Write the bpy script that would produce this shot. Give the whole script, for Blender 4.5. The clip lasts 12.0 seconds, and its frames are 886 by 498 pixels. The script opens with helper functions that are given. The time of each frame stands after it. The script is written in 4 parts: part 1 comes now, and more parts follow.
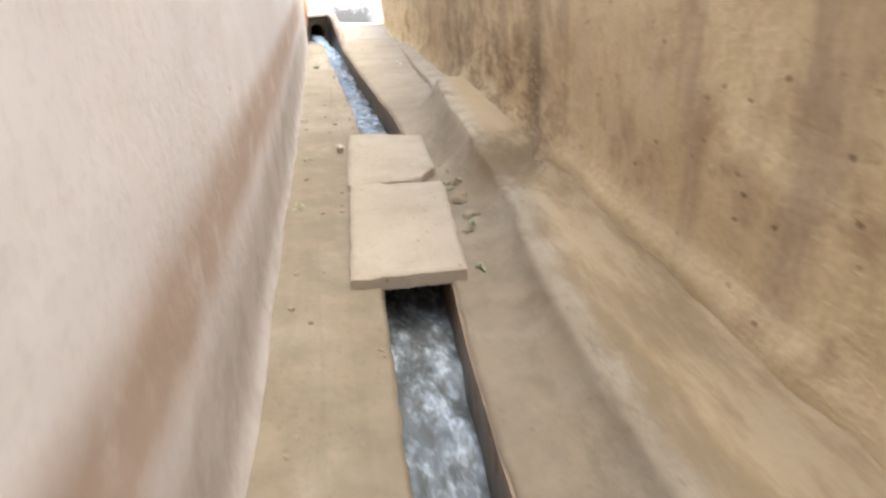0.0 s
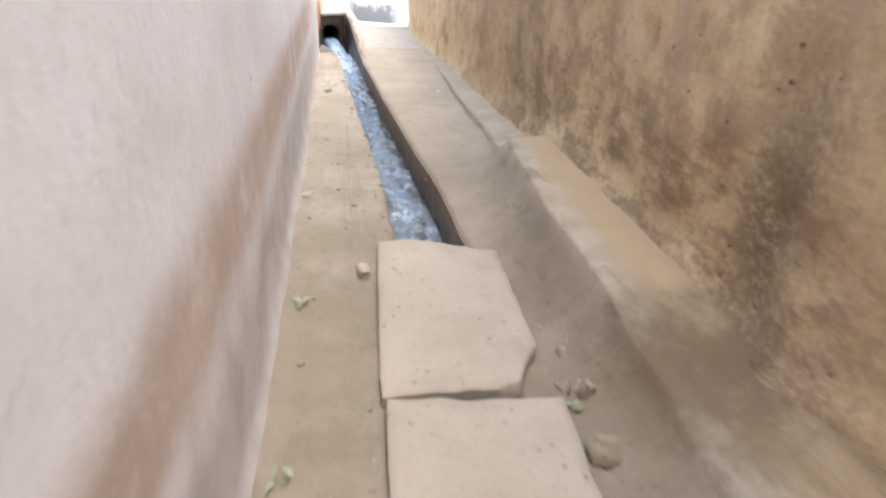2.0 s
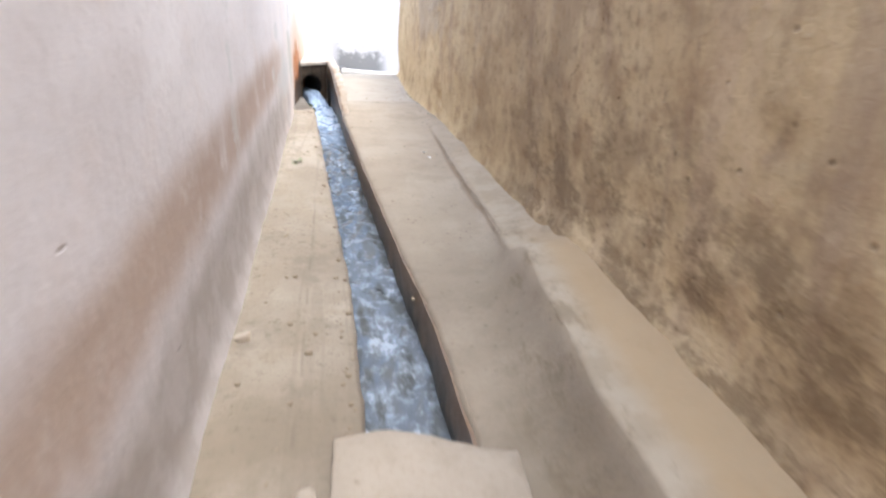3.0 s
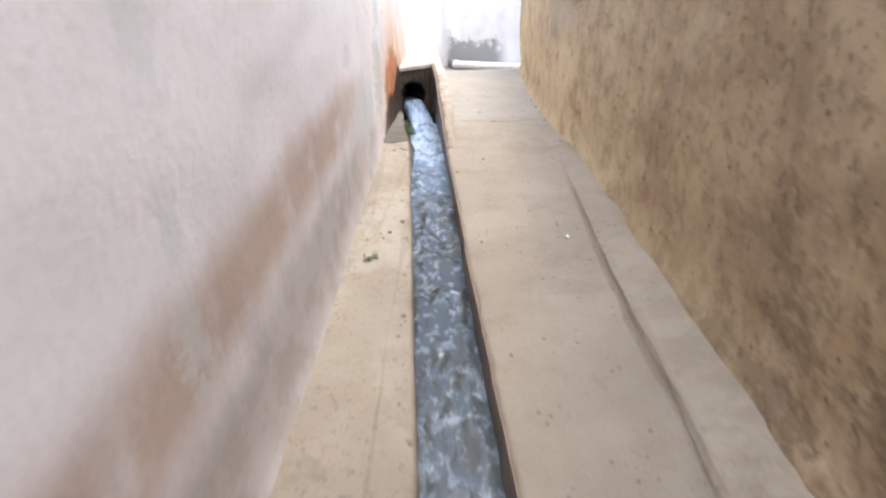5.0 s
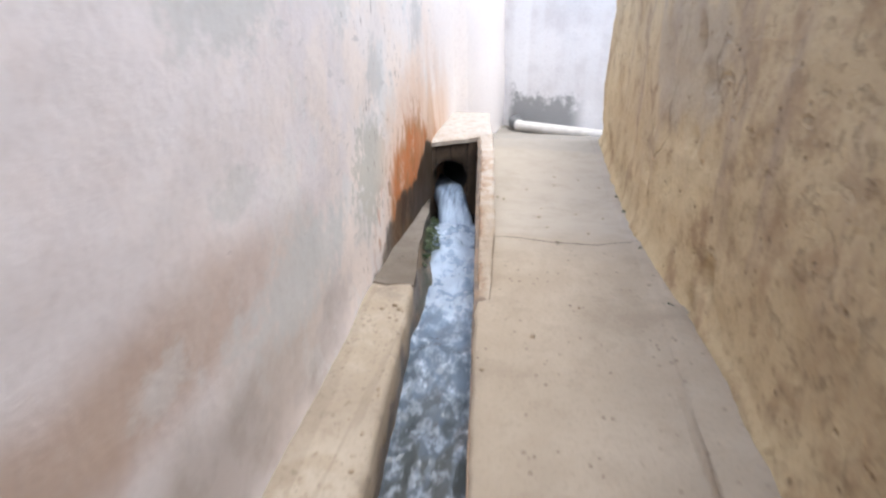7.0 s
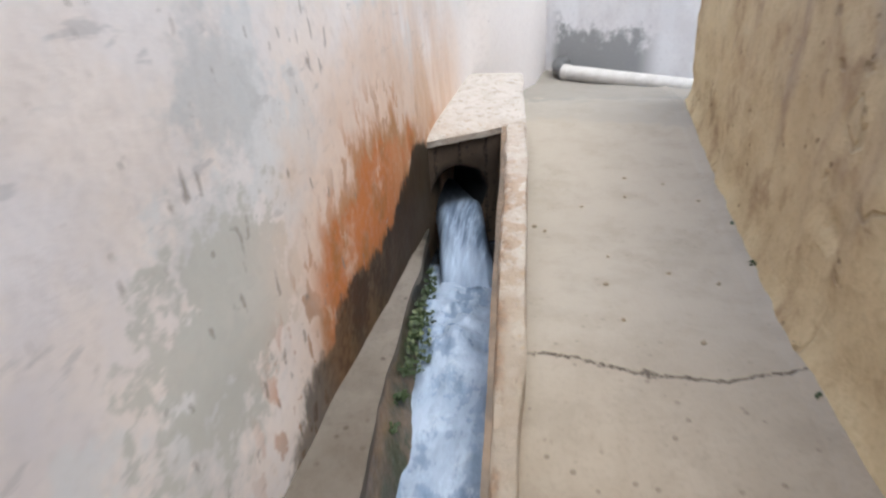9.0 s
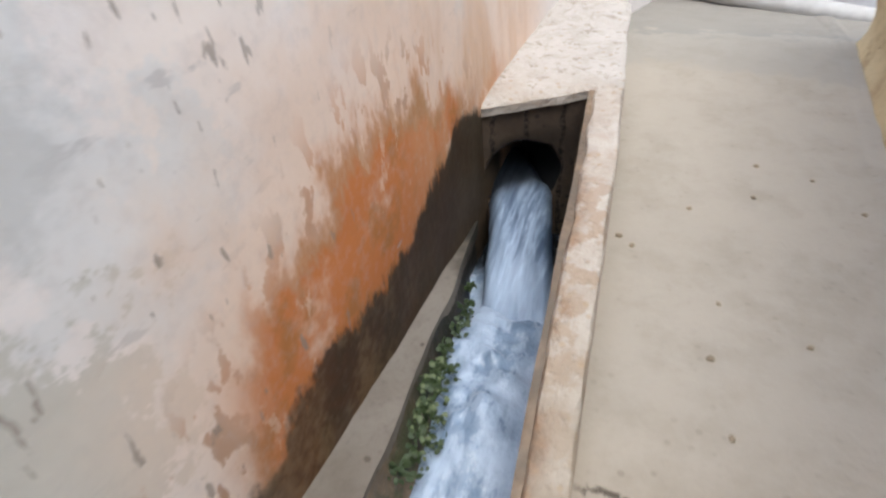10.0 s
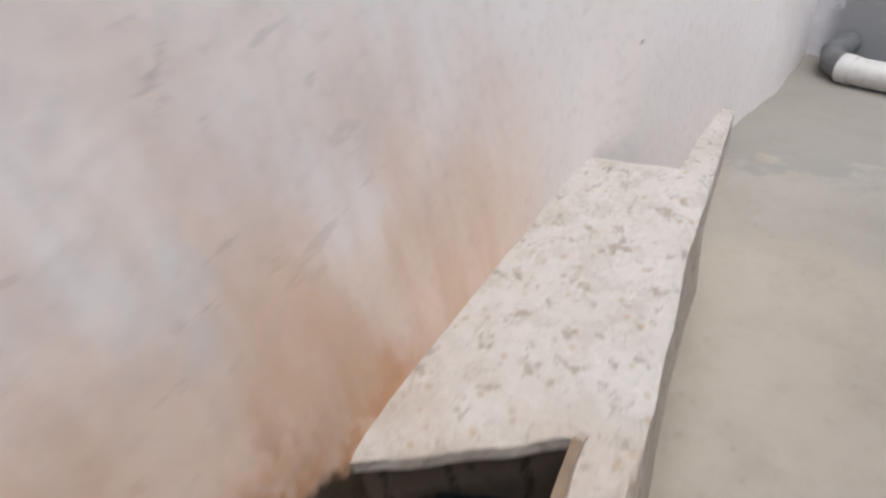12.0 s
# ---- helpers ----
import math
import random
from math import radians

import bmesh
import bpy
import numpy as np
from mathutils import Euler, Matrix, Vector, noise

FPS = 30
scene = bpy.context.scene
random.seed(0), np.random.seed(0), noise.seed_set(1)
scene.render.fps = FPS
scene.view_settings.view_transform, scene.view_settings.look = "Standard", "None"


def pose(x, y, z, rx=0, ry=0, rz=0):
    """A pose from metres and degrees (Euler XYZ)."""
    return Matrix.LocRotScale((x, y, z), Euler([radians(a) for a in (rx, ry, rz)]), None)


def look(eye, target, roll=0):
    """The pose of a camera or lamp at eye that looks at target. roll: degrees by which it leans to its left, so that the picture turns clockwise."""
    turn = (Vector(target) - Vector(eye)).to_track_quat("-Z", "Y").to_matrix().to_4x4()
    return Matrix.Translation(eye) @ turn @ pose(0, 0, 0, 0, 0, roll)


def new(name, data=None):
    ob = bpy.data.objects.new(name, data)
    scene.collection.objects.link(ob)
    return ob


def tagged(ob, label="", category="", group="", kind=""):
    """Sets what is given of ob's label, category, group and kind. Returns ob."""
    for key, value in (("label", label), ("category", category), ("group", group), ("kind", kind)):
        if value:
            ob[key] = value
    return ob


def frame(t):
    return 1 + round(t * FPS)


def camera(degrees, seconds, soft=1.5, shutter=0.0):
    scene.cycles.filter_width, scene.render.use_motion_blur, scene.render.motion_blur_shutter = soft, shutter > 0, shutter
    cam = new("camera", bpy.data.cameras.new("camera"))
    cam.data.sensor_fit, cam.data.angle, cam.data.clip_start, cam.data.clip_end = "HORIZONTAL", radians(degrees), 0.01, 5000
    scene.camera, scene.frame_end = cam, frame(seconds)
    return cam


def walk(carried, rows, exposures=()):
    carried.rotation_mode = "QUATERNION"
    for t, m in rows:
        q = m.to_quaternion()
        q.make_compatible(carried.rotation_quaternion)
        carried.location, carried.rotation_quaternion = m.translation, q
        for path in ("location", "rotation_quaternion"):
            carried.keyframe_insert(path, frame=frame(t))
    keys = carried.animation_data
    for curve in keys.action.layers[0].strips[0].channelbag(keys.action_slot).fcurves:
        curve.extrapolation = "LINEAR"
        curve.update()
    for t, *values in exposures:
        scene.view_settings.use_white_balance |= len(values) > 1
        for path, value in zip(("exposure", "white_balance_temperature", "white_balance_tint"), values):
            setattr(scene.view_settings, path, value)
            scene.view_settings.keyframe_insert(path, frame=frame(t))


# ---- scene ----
cam = camera(72.2, 12.0, soft=2.3, shutter=0.5)
PATH = [
    (0, (0.024, -0.612, 1.214), (0.326, 1.152, 0.321), -0.6),
    (0.5, (-0.029, -0.213, 1.252), (0.212, 1.558, 0.355), 1.4),
    (1, (-0.019, 0.303, 1.205), (0.308, 2.081, 0.349), 1.4),
    (1.5, (-0.037, 0.781, 1.21), (0.318, 2.545, 0.335), 3.0),
    (2, (-0.044, 1.239, 1.197), (0.269, 2.993, 0.289), 3.5),
    (2.5, (-0.027, 1.675, 1.224), (0.376, 3.466, 0.431), 4.4),
    (3, (0.116, 2.208, 1.198), (0.445, 4.01, 0.395), 2.9),
    (3.5, (0.184, 2.623, 1.242), (0.377, 4.403, 0.352), 0.6),
    (3.7, (0.177, 2.754, 1.238), (0.38, 4.548, 0.378), 0.8),
    (5.3, (0.273, 4.108, 1.339), (0.179, 5.887, 0.43), -1.6),
    (5.5, (0.298, 4.29, 1.338), (0.2, 6.102, 0.499), -0.9),
    (6, (0.367, 4.739, 1.306), (0.172, 6.534, 0.446), -0.9),
    (6.5, (0.373, 5.255, 1.286), (0.144, 7.061, 0.458), -1.9),
    (7, (0.352, 5.735, 1.274), (0.09, 7.543, 0.462), 0.0),
    (7.5, (0.339, 6.22, 1.254), (-0.011, 7.994, 0.399), -1.9),
    (7.7, (0.312, 6.362, 1.239), (0.019, 8.155, 0.402), -0.9),
    (9.3, (0.266, 7.673, 1.18), (-0.157, 9.28, 0.068), -4.3),
    (9.5, (0.242, 7.839, 1.159), (-0.218, 9.402, -0.001), -4.2),
    (10, (0.246, 8.151, 1.141), (-0.382, 9.547, -0.147), -5.5),
    (10.5, (0.208, 8.459, 1.104), (-0.464, 9.78, -0.238), -5.3),
    (11, (0.18, 8.776, 1.102), (-0.523, 9.985, -0.328), -7.8),
    (11.5, (0.219, 9.105, 1.106), (-0.705, 10.336, -0.171), -9.4),
    (12, (0.227, 9.456, 1.078), (-0.773, 10.694, -0.133), -12.2),
]
EXPOSURES = [(0.0, 2.55, 6150, 2), (0.5, 2.5, 6000, 3), (1.5, 2.42, 5850, 4), (3.0, 2.35, 5750, 5), (5.5, 2.05, 5850, 6), (7.5, 1.7, 5850, 6), (9.5, 1.43, 5850, 3), (10.5, 1.47, 5800, 4), (11.0, 1.5, 5750, 4), (11.5, 1.24, 5750, 4), (12.0, 1.1, 5850, 5)]
walk(cam, [(t, look(eye, target, roll)) for t, eye, target, roll in PATH], EXPOSURES)

# ---- light ----
world = bpy.data.worlds.new("sky")
scene.world = world
world.use_nodes = True
wn = world.node_tree
sky = wn.nodes.new("ShaderNodeTexSky")
sky.sky_type, sky.sun_disc = "NISHITA", False
sky.sun_elevation, sky.sun_rotation = radians(72), radians(122)
sky.air_density, sky.dust_density = 1.0, 4.0
wn.links.new(sky.outputs[0], wn.nodes["Background"].inputs[0])
wn.nodes["Background"].inputs[1].default_value = 0.13
sun_data = bpy.data.lights.new("sun", "SUN")
sun_data.energy, sun_data.angle, sun_data.color = 0.8, radians(70), (1.0, 0.96, 0.9)
sun = new("sun", sun_data)
sun.matrix_world = look((0, 0, 0), (-0.27, 0.17, -1.0))


# ---- materials ----
class Nodes:
    """Short hand for building one node material."""

    def __init__(self, name, rough=0.9, spec=0.25):
        self.m = bpy.data.materials.new(name)
        self.m.use_nodes = True
        self.t = self.m.node_tree
        self.b = self.t.nodes["Principled BSDF"]
        self.b.inputs["Roughness"].default_value = rough
        self.b.inputs["Specular IOR Level"].default_value = spec
        self.pos = self.t.nodes.new("ShaderNodeTexCoord").outputs["Object"]
        sep = self.t.nodes.new("ShaderNodeSeparateXYZ")
        self.t.links.new(self.pos, sep.inputs[0])
        self.x, self.y, self.z = sep.outputs

    def put(self, sock, v):
        if isinstance(v, bpy.types.NodeSocket):
            self.t.links.new(v, sock)
        else:
            sock.default_value = v

    def math(self, op, a, b=0.0, c=0.0, clamp=False):
        n = self.t.nodes.new("ShaderNodeMath")
        n.operation, n.use_clamp = op, clamp
        for sock, v in zip(n.inputs, (a, b, c)):
            self.put(sock, v)
        return n.outputs[0]

    def noise(self, scale, detail=4.0, rough=0.55, stretch=None, off=0.0):
        n = self.t.nodes.new("ShaderNodeTexNoise")
        n.inputs["Scale"].default_value, n.inputs["Detail"].default_value, n.inputs["Roughness"].default_value = scale, detail, rough
        mp = self.t.nodes.new("ShaderNodeMapping")
        self.t.links.new(self.pos, mp.inputs[0])
        mp.inputs["Scale"].default_value = stretch or (1, 1, 1)
        mp.inputs["Location"].default_value = (off, off * 0.7, off * 1.3)
        self.t.links.new(mp.outputs[0], n.inputs["Vector"])
        return n.outputs[0]

    def cells(self, scale, stretch=None):
        n = self.t.nodes.new("ShaderNodeTexVoronoi")
        n.inputs["Scale"].default_value = scale
        mp = self.t.nodes.new("ShaderNodeMapping")
        self.t.links.new(self.pos, mp.inputs[0])
        mp.inputs["Scale"].default_value = stretch or (1, 1, 1)
        self.t.links.new(mp.outputs[0], n.inputs["Vector"])
        return n.outputs["Distance"]

    def step(self, v, lo, hi, top=1.0):
        """0 at lo, top at hi, smooth between; lo may be above hi."""
        n = self.t.nodes.new("ShaderNodeMapRange")
        n.interpolation_type = "SMOOTHSTEP"
        self.put(n.inputs[0], v)
        a, b, c, d = (lo, hi, 0.0, top) if lo < hi else (hi, lo, top, 0.0)
        for k, q in zip((1, 2, 3, 4), (a, b, c, d)):
            n.inputs[k].default_value = q
        return n.outputs[0]

    def curve(self, v, table):
        """A table of (position, value), read along v."""
        lo, hi = table[0][0], table[-1][0]
        small, big = min(q for _, q in table), max(q for _, q in table)
        t = self.math("DIVIDE", self.math("SUBTRACT", v, lo), hi - lo, clamp=True)
        n = self.t.nodes.new("ShaderNodeValToRGB")
        r = n.color_ramp
        r.elements[0].position, r.elements[1].position = 0.0, 1.0
        while len(r.elements) < len(table):
            r.elements.new(0.5)
        for e, (p, q) in zip(r.elements, table):
            e.position = (p - lo) / (hi - lo)
        for e, (p, q) in zip(r.elements, table):
            g = (q - small) / (big - small)
            e.color = (g, g, g, 1)
        self.t.links.new(t, n.inputs[0])
        return self.math("MULTIPLY_ADD", n.outputs[0], big - small, small)

    def mix(self, f, a, b):
        n = self.t.nodes.new("ShaderNodeMix")
        n.data_type = "RGBA"
        self.put(n.inputs[0], f)
        for k, v in ((6, a), (7, b)):
            self.put(n.inputs[k], (*v, 1.0) if isinstance(v, tuple) else v)
        return n.outputs[2]

    def blob(self, y0, z0, ry, rz, wob, soft=0.5):
        """A ragged patch round a place in y and z."""
        a = self.math("DIVIDE", self.math("SUBTRACT", self.y, y0), ry)
        b = self.math("DIVIDE", self.math("SUBTRACT", self.z, z0), rz)
        d = self.math("SQRT", self.math("ADD", self.math("MULTIPLY", a, a), self.math("MULTIPLY", b, b)))
        d = self.math("ADD", d, self.math("MULTIPLY", self.math("SUBTRACT", wob, 0.5), 2.2))
        return self.step(d, 1.0 + soft * 0.5, 1.0 - soft * 0.5)

    def all(self, *fs):
        out = fs[0]
        for f in fs[1:]:
            out = self.math("MULTIPLY", out, f)
        return out

    def done(self, colour, height=None, strength=0.4, distance=0.01, rough=None):
        self.put(self.b.inputs["Base Color"], (*colour, 1.0) if isinstance(colour, tuple) else colour)
        if rough is not None:
            self.put(self.b.inputs["Roughness"], rough)
        if height is not None:
            n = self.t.nodes.new("ShaderNodeBump")
            n.inputs["Strength"].default_value, n.inputs["Distance"].default_value = strength, distance
            self.put(n.inputs["Height"], height)
            self.t.links.new(n.outputs[0], self.b.inputs["Normal"])
        return self.m


def left_plaster():
    n = Nodes("lilac_plaster")
    big, mid, fine = n.noise(0.9, 3), n.noise(4, 5, 0.6, off=3), n.noise(35, 5, 0.6, off=7)
    warp, streak = n.noise(6, 5, 0.65, off=11), n.noise(6, 5, 0.65, (1, 1, 0.5), off=5)
    c = n.mix(n.step(big, 0.35, 0.65), (0.60, 0.553, 0.55), (0.655, 0.612, 0.61))
    c = n.mix(n.step(mid, 0.5, 0.75, 0.4), c, (0.62, 0.53, 0.49))
    # the long brown band above the foot of the wall
    mid_z = n.curve(n.y, [(-3.0, 0.6), (1.0, 0.58), (3.0, 0.55), (4.2, 0.58), (5.0, 0.575), (6.0, 0.6), (7.0, 0.58), (8.0, 0.5)])
    off = n.math("ADD", n.math("SUBTRACT", n.z, mid_z), n.math("MULTIPLY", n.math("SUBTRACT", warp, 0.5), 0.10))
    band = n.math("SUBTRACT", 1.0, n.step(n.math("ABSOLUTE", off), 0.04, 0.2))
    band = n.all(band, n.step(n.y, 8.1, 6.6), n.step(mid, 0.1, 0.5))
    c = n.mix(n.math("MULTIPLY", band, 0.8), c, (0.36, 0.255, 0.185))
    foot = n.step(n.math("ADD", off, n.math("MULTIPLY", n.math("SUBTRACT", mid, 0.5), 0.3)), -0.08, -0.28, 0.85)
    c = n.mix(n.all(foot, n.step(n.y, 8.2, 7.2)), c, n.mix(n.step(warp, 0.42, 0.6), (0.42, 0.375, 0.345), (0.35, 0.305, 0.265)))
    c = n.mix(n.all(n.step(n.y, 7.6, 8.4), 0.7), c, (0.73, 0.68, 0.64))
    zone = n.all(n.step(n.y, 6.2, 8.3), n.step(n.y, 10.3, 9.7))
    c = n.mix(n.all(zone, n.step(n.noise(2.6, 5, 0.6, off=51), 0.42, 0.58, 0.75)), c, (0.72, 0.63, 0.56))
    c = n.mix(n.all(zone, n.step(n.noise(3.4, 6, 0.65, off=57), 0.54, 0.6, 0.6)), c, (0.58, 0.59, 0.585))
    scratch = n.noise(16, 4, 0.6, (1, 0.5, 1.4), off=63)
    c = n.mix(n.all(zone, n.step(scratch, 0.61, 0.68, 0.6)), c, (0.42, 0.40, 0.39))
    # cement-grey repairs
    rag = n.math("MULTIPLY_ADD", n.math("SUBTRACT", n.noise(20, 5, 0.7, off=91), 0.5), 1.3, warp)
    for y0, z0, ry, rz, k in ((7.3, 0.46, 0.38, 0.14, 0.8), (7.1, 1.2, 0.22, 0.09, 0.8), (7.0, 0.81, 0.09, 0.06, 0.6), (7.39, 0.52, 0.08, 0.11, 0.6),
                              (8.38, 0.9, 0.13, 0.12, 0.8), (8.22, 0.66, 0.16, 0.12, 0.7), (9.38, 1.05, 0.16, 0.12, 0.8), (7.66, 0.44, 0.06, 0.1, 0.7), (6.62, 0.56, 0.09, 0.05, 0.5),
                              (7.95, 1.25, 0.12, 0.12, 0.7), (4.95, 1.2, 0.07, 0.13, 0.6), (4.88, 0.84, 0.05, 0.1, 0.6), (4.86, 0.59, 0.07, 0.12, 0.6), (8.1, 0.4, 0.2, 0.12, 0.7)):
        c = n.mix(n.math("MULTIPLY", n.blob(y0, z0, ry, rz, rag, 0.9), k), c, (0.50, 0.495, 0.48))
    c = n.mix(n.math("MULTIPLY", n.blob(8.22, 0.52, 0.27, 0.20, rag, 0.25), 0.8), c, (0.46, 0.445, 0.39))
    # peach bloom, rust and wet black round the outlet
    low = n.curve(n.y, [(8.08, 0.04), (8.39, 0.13), (8.54, 0.19), (8.66, 0.23), (8.95, 0.20), (9.2, 0.17), (9.3, 0.2), (9.4, 0.25), (9.6, 0.30), (9.76, 0.27), (9.9, 0.1)])
    top = n.curve(n.y, [(8.15, 0.15), (8.4, 0.3), (8.6, 0.40), (8.75, 0.44), (8.9, 0.54), (9.1, 0.56), (9.35, 0.53), (9.5, 0.43), (9.75, 0.31), (9.95, 0.28), (10.2, 0.27)])
    near = n.all(n.step(n.y, 7.9, 8.5), n.step(n.y, 10.7, 10.2))
    peach = n.all(n.step(n.y, 8.15, 8.6), n.step(n.math("ADD", n.math("SUBTRACT", n.z, top), n.math("MULTIPLY", warp, 0.5)), 0.72, 0.35), near)
    c = n.mix(n.math("MULTIPLY", peach, 0.8), c, (0.66, 0.50, 0.385))
    wob = n.math("MULTIPLY", n.math("SUBTRACT", streak, 0.5), 0.5)
    under = n.step(n.math("ADD", n.math("SUBTRACT", n.z, top), wob), 0.1, -0.05)
    edge = n.all(under, n.step(n.math("ADD", n.y, n.math("MULTIPLY", wob, 0.8)), 8.42, 8.68), n.step(n.y, 10.1, 9.8))
    c = n.mix(n.math("MULTIPLY", edge, n.step(mid, 0.22, 0.45, 0.97)), c, (0.45, 0.155, 0.042))
    c = n.mix(n.all(edge, n.step(warp, 0.48, 0.62, 0.6)), c, (0.27, 0.135, 0.045))
    over = n.math("SUBTRACT", n.z, top)
    drip = n.all(n.step(n.noise(6, 5, 0.65, (1, 1, 0.2), off=81), 0.32, 0.66), n.step(over, 0.85, 0.05), n.step(n.y, 9.1, 9.6), n.step(n.y, 10.5, 10.1))
    c = n.mix(n.math("MULTIPLY", drip, 0.75), c, (0.52, 0.33, 0.2))
    flake = n.all(n.step(n.noise(9, 5, 0.7, (1, 1, 0.45), off=85), 0.58, 0.63), n.step(over, 0.2, 0.0), n.step(over, -0.3, -0.15), near)
    c = n.mix(n.math("MULTIPLY", flake, 0.45), c, (0.68, 0.53, 0.42))
    splash = n.noise(21, 4, 0.55, (1, 1, 0.5), off=71)
    spots = n.all(n.step(splash, 0.535, 0.575), n.step(n.y, 8.0, 8.35), n.step(n.y, 9.9, 9.5), n.step(over, 0.2, 0.0), n.math("SUBTRACT", 1.0, edge))
    c = n.mix(n.math("MULTIPLY", spots, 0.8), c, n.mix(n.step(mid, 0.4, 0.6), (0.45, 0.19, 0.075), (0.33, 0.18, 0.10)))
    rim = n.all(n.step(n.math("ABSOLUTE", n.math("ADD", over, wob)), 0.05, 0.01, 0.4), n.step(n.y, 8.6, 8.8), n.step(n.y, 9.7, 9.4))
    c = n.mix(rim, c, (0.33, 0.18, 0.07))
    slits = n.all(n.step(n.noise(26, 3, 0.5, (1, 1.6, 0.5), off=97), 0.66, 0.70), n.step(n.y, 7.7, 8.0), n.step(n.y, 9.2, 8.7))
    c = n.mix(n.math("MULTIPLY", slits, 0.75), c, (0.24, 0.20, 0.165))
    # small chips and trowel marks
    chips = n.all(n.step(n.math("ADD", n.cells(9, (1, 0.5, 1.3)), n.math("MULTIPLY", n.math("SUBTRACT", fine, 0.5), 0.25)), 0.10, 0.04), n.step(mid, 0.54, 0.62))
    c = n.mix(n.math("MULTIPLY", chips, 0.45), c, (0.36, 0.33, 0.32))
    c = n.mix(n.step(fine, 0.45, 0.75, 0.22), c, (0.42, 0.37, 0.35))
    wet = n.all(n.step(n.math("ADD", n.math("SUBTRACT", n.z, low), n.math("MULTIPLY", wob, 0.8)), 0.025, -0.025), n.step(n.y, 8.02, 8.12), n.step(n.y, 10.0, 9.92))
    c = n.mix(n.all(wet, n.curve(n.y, [(8.05, 0.7), (8.5, 0.82), (9.0, 0.92), (10.0, 0.95)])), c, n.mix(n.step(n.math("ADD", n.math("MULTIPLY", streak, 0.6), n.math("MULTIPLY", fine, 0.4)), 0.42, 0.62), (0.014, 0.013, 0.008), n.mix(n.step(n.y, 8.8, 9.3), (0.105, 0.078, 0.042), (0.032, 0.027, 0.016))))
    h = n.math("ADD", n.math("MULTIPLY", mid, 0.8), n.math("MULTIPLY", fine, 0.25))
    h = n.math("SUBTRACT", h, n.math("MULTIPLY", chips, 0.5))
    return n.done(c, h, 0.45, 0.016, n.math("SUBTRACT", 0.92, n.math("MULTIPLY", wet, 0.3)))


def right_plaster():
    n = Nodes("ochre_mud_plaster")
    big, mid, fine = n.noise(1.1, 4, 0.6), n.noise(5, 6, 0.65, off=4), n.noise(45, 5, 0.65, off=9)
    streak = n.noise(4.5, 5, 0.65, (1, 1, 0.12), off=2)
    c = n.mix(n.step(big, 0.35, 0.65), (0.62, 0.495, 0.295), (0.53, 0.405, 0.235))
    c = n.mix(n.step(mid, 0.46, 0.72, 0.75), c, (0.30, 0.19, 0.105))
    c = n.mix(n.all(n.step(streak, 0.48, 0.7, 0.75), n.step(n.z, 0.15, 0.6)), c, (0.36, 0.265, 0.185))
    c = n.mix(n.all(n.step(streak, 0.5, 0.34, 0.55), n.step(n.y, 7.5, 5.0)), c, (0.52, 0.395, 0.265))
    c = n.mix(n.all(n.step(n.y, 3.6, 5.4, 0.45), n.step(n.y, 8.0, 6.2)), c, (0.30, 0.20, 0.10))
    # a dark run down the wall, and the damp foot by the break in the bench
    wob = n.math("MULTIPLY", n.math("SUBTRACT", mid, 0.5), 0.5)
    run = n.step(n.math("ABSOLUTE", n.math("ADD", n.math("SUBTRACT", n.y, 2.55), wob)), 0.22, 0.02)
    c = n.mix(n.all(run, n.step(n.z, 1.6, 0.3), n.step(fine, 0.2, 0.6)), c, (0.17, 0.125, 0.08))
    grey = n.blob(8.6, 1.0, 0.5, 0.35, n.noise(3, 4, 0.6, off=21))
    c = n.mix(n.math("MULTIPLY", grey, 0.6), c, (0.42, 0.35, 0.26))
    foot = n.all(n.step(n.math("ADD", n.z, n.math("MULTIPLY", n.math("SUBTRACT", mid, 0.5), 0.35)), 0.5, 0.22, 0.7), n.step(n.y, 6.0, 4.8))
    c = n.mix(n.math("MULTIPLY", foot, 0.5), c, (0.50, 0.39, 0.255))
    blot = n.all(n.step(n.noise(2.4, 6, 0.7, (1, 0.8, 1), off=61), 0.44, 0.6), n.step(n.y, 7.6, 5.8), n.step(n.y, 1.6, 2.8))
    c = n.mix(n.math("MULTIPLY", blot, 0.45), c, (0.225, 0.145, 0.08))
    scuff = n.all(n.step(n.noise(7, 6, 0.75, (1, 0.5, 1), off=67), 0.46, 0.6), n.step(n.z, 1.1, 0.5), n.step(n.y, 1.6, 2.6), n.step(n.y, 6.2, 5.0))
    c = n.mix(n.math("MULTIPLY", scuff, 0.65), c, (0.17, 0.115, 0.065))
    pits = n.all(n.step(n.cells(14), 0.16, 0.06), n.step(mid, 0.44, 0.56))
    chips = n.all(n.step(n.cells(6, (1, 0.7, 1.5)), 0.2, 0.08), n.step(mid, 0.5, 0.6), n.step(n.y, 4.5, 6.0))
    c = n.mix(n.math("MULTIPLY", pits, 0.85), c, (0.19, 0.125, 0.07))
    c = n.mix(n.math("MULTIPLY", chips, 0.5), c, (0.23, 0.15, 0.085))
    mottle = n.all(n.step(n.noise(19, 6, 0.75, off=33), 0.54, 0.62), n.step(n.y, 2.5, 5.0), n.step(n.y, 9.0, 6.5, 1.0), n.step(big, 0.3, 0.5))
    c = n.mix(n.math("MULTIPLY", mottle, 0.45), c, (0.20, 0.13, 0.07))
    c = n.mix(n.step(fine, 0.45, 0.75, 0.3), c, (0.26, 0.18, 0.10))
    vein = n.math("ABSOLUTE", n.math("SUBTRACT", n.noise(1.9, 3, 0.5, (1, 1, 0.6), off=83), 0.5))
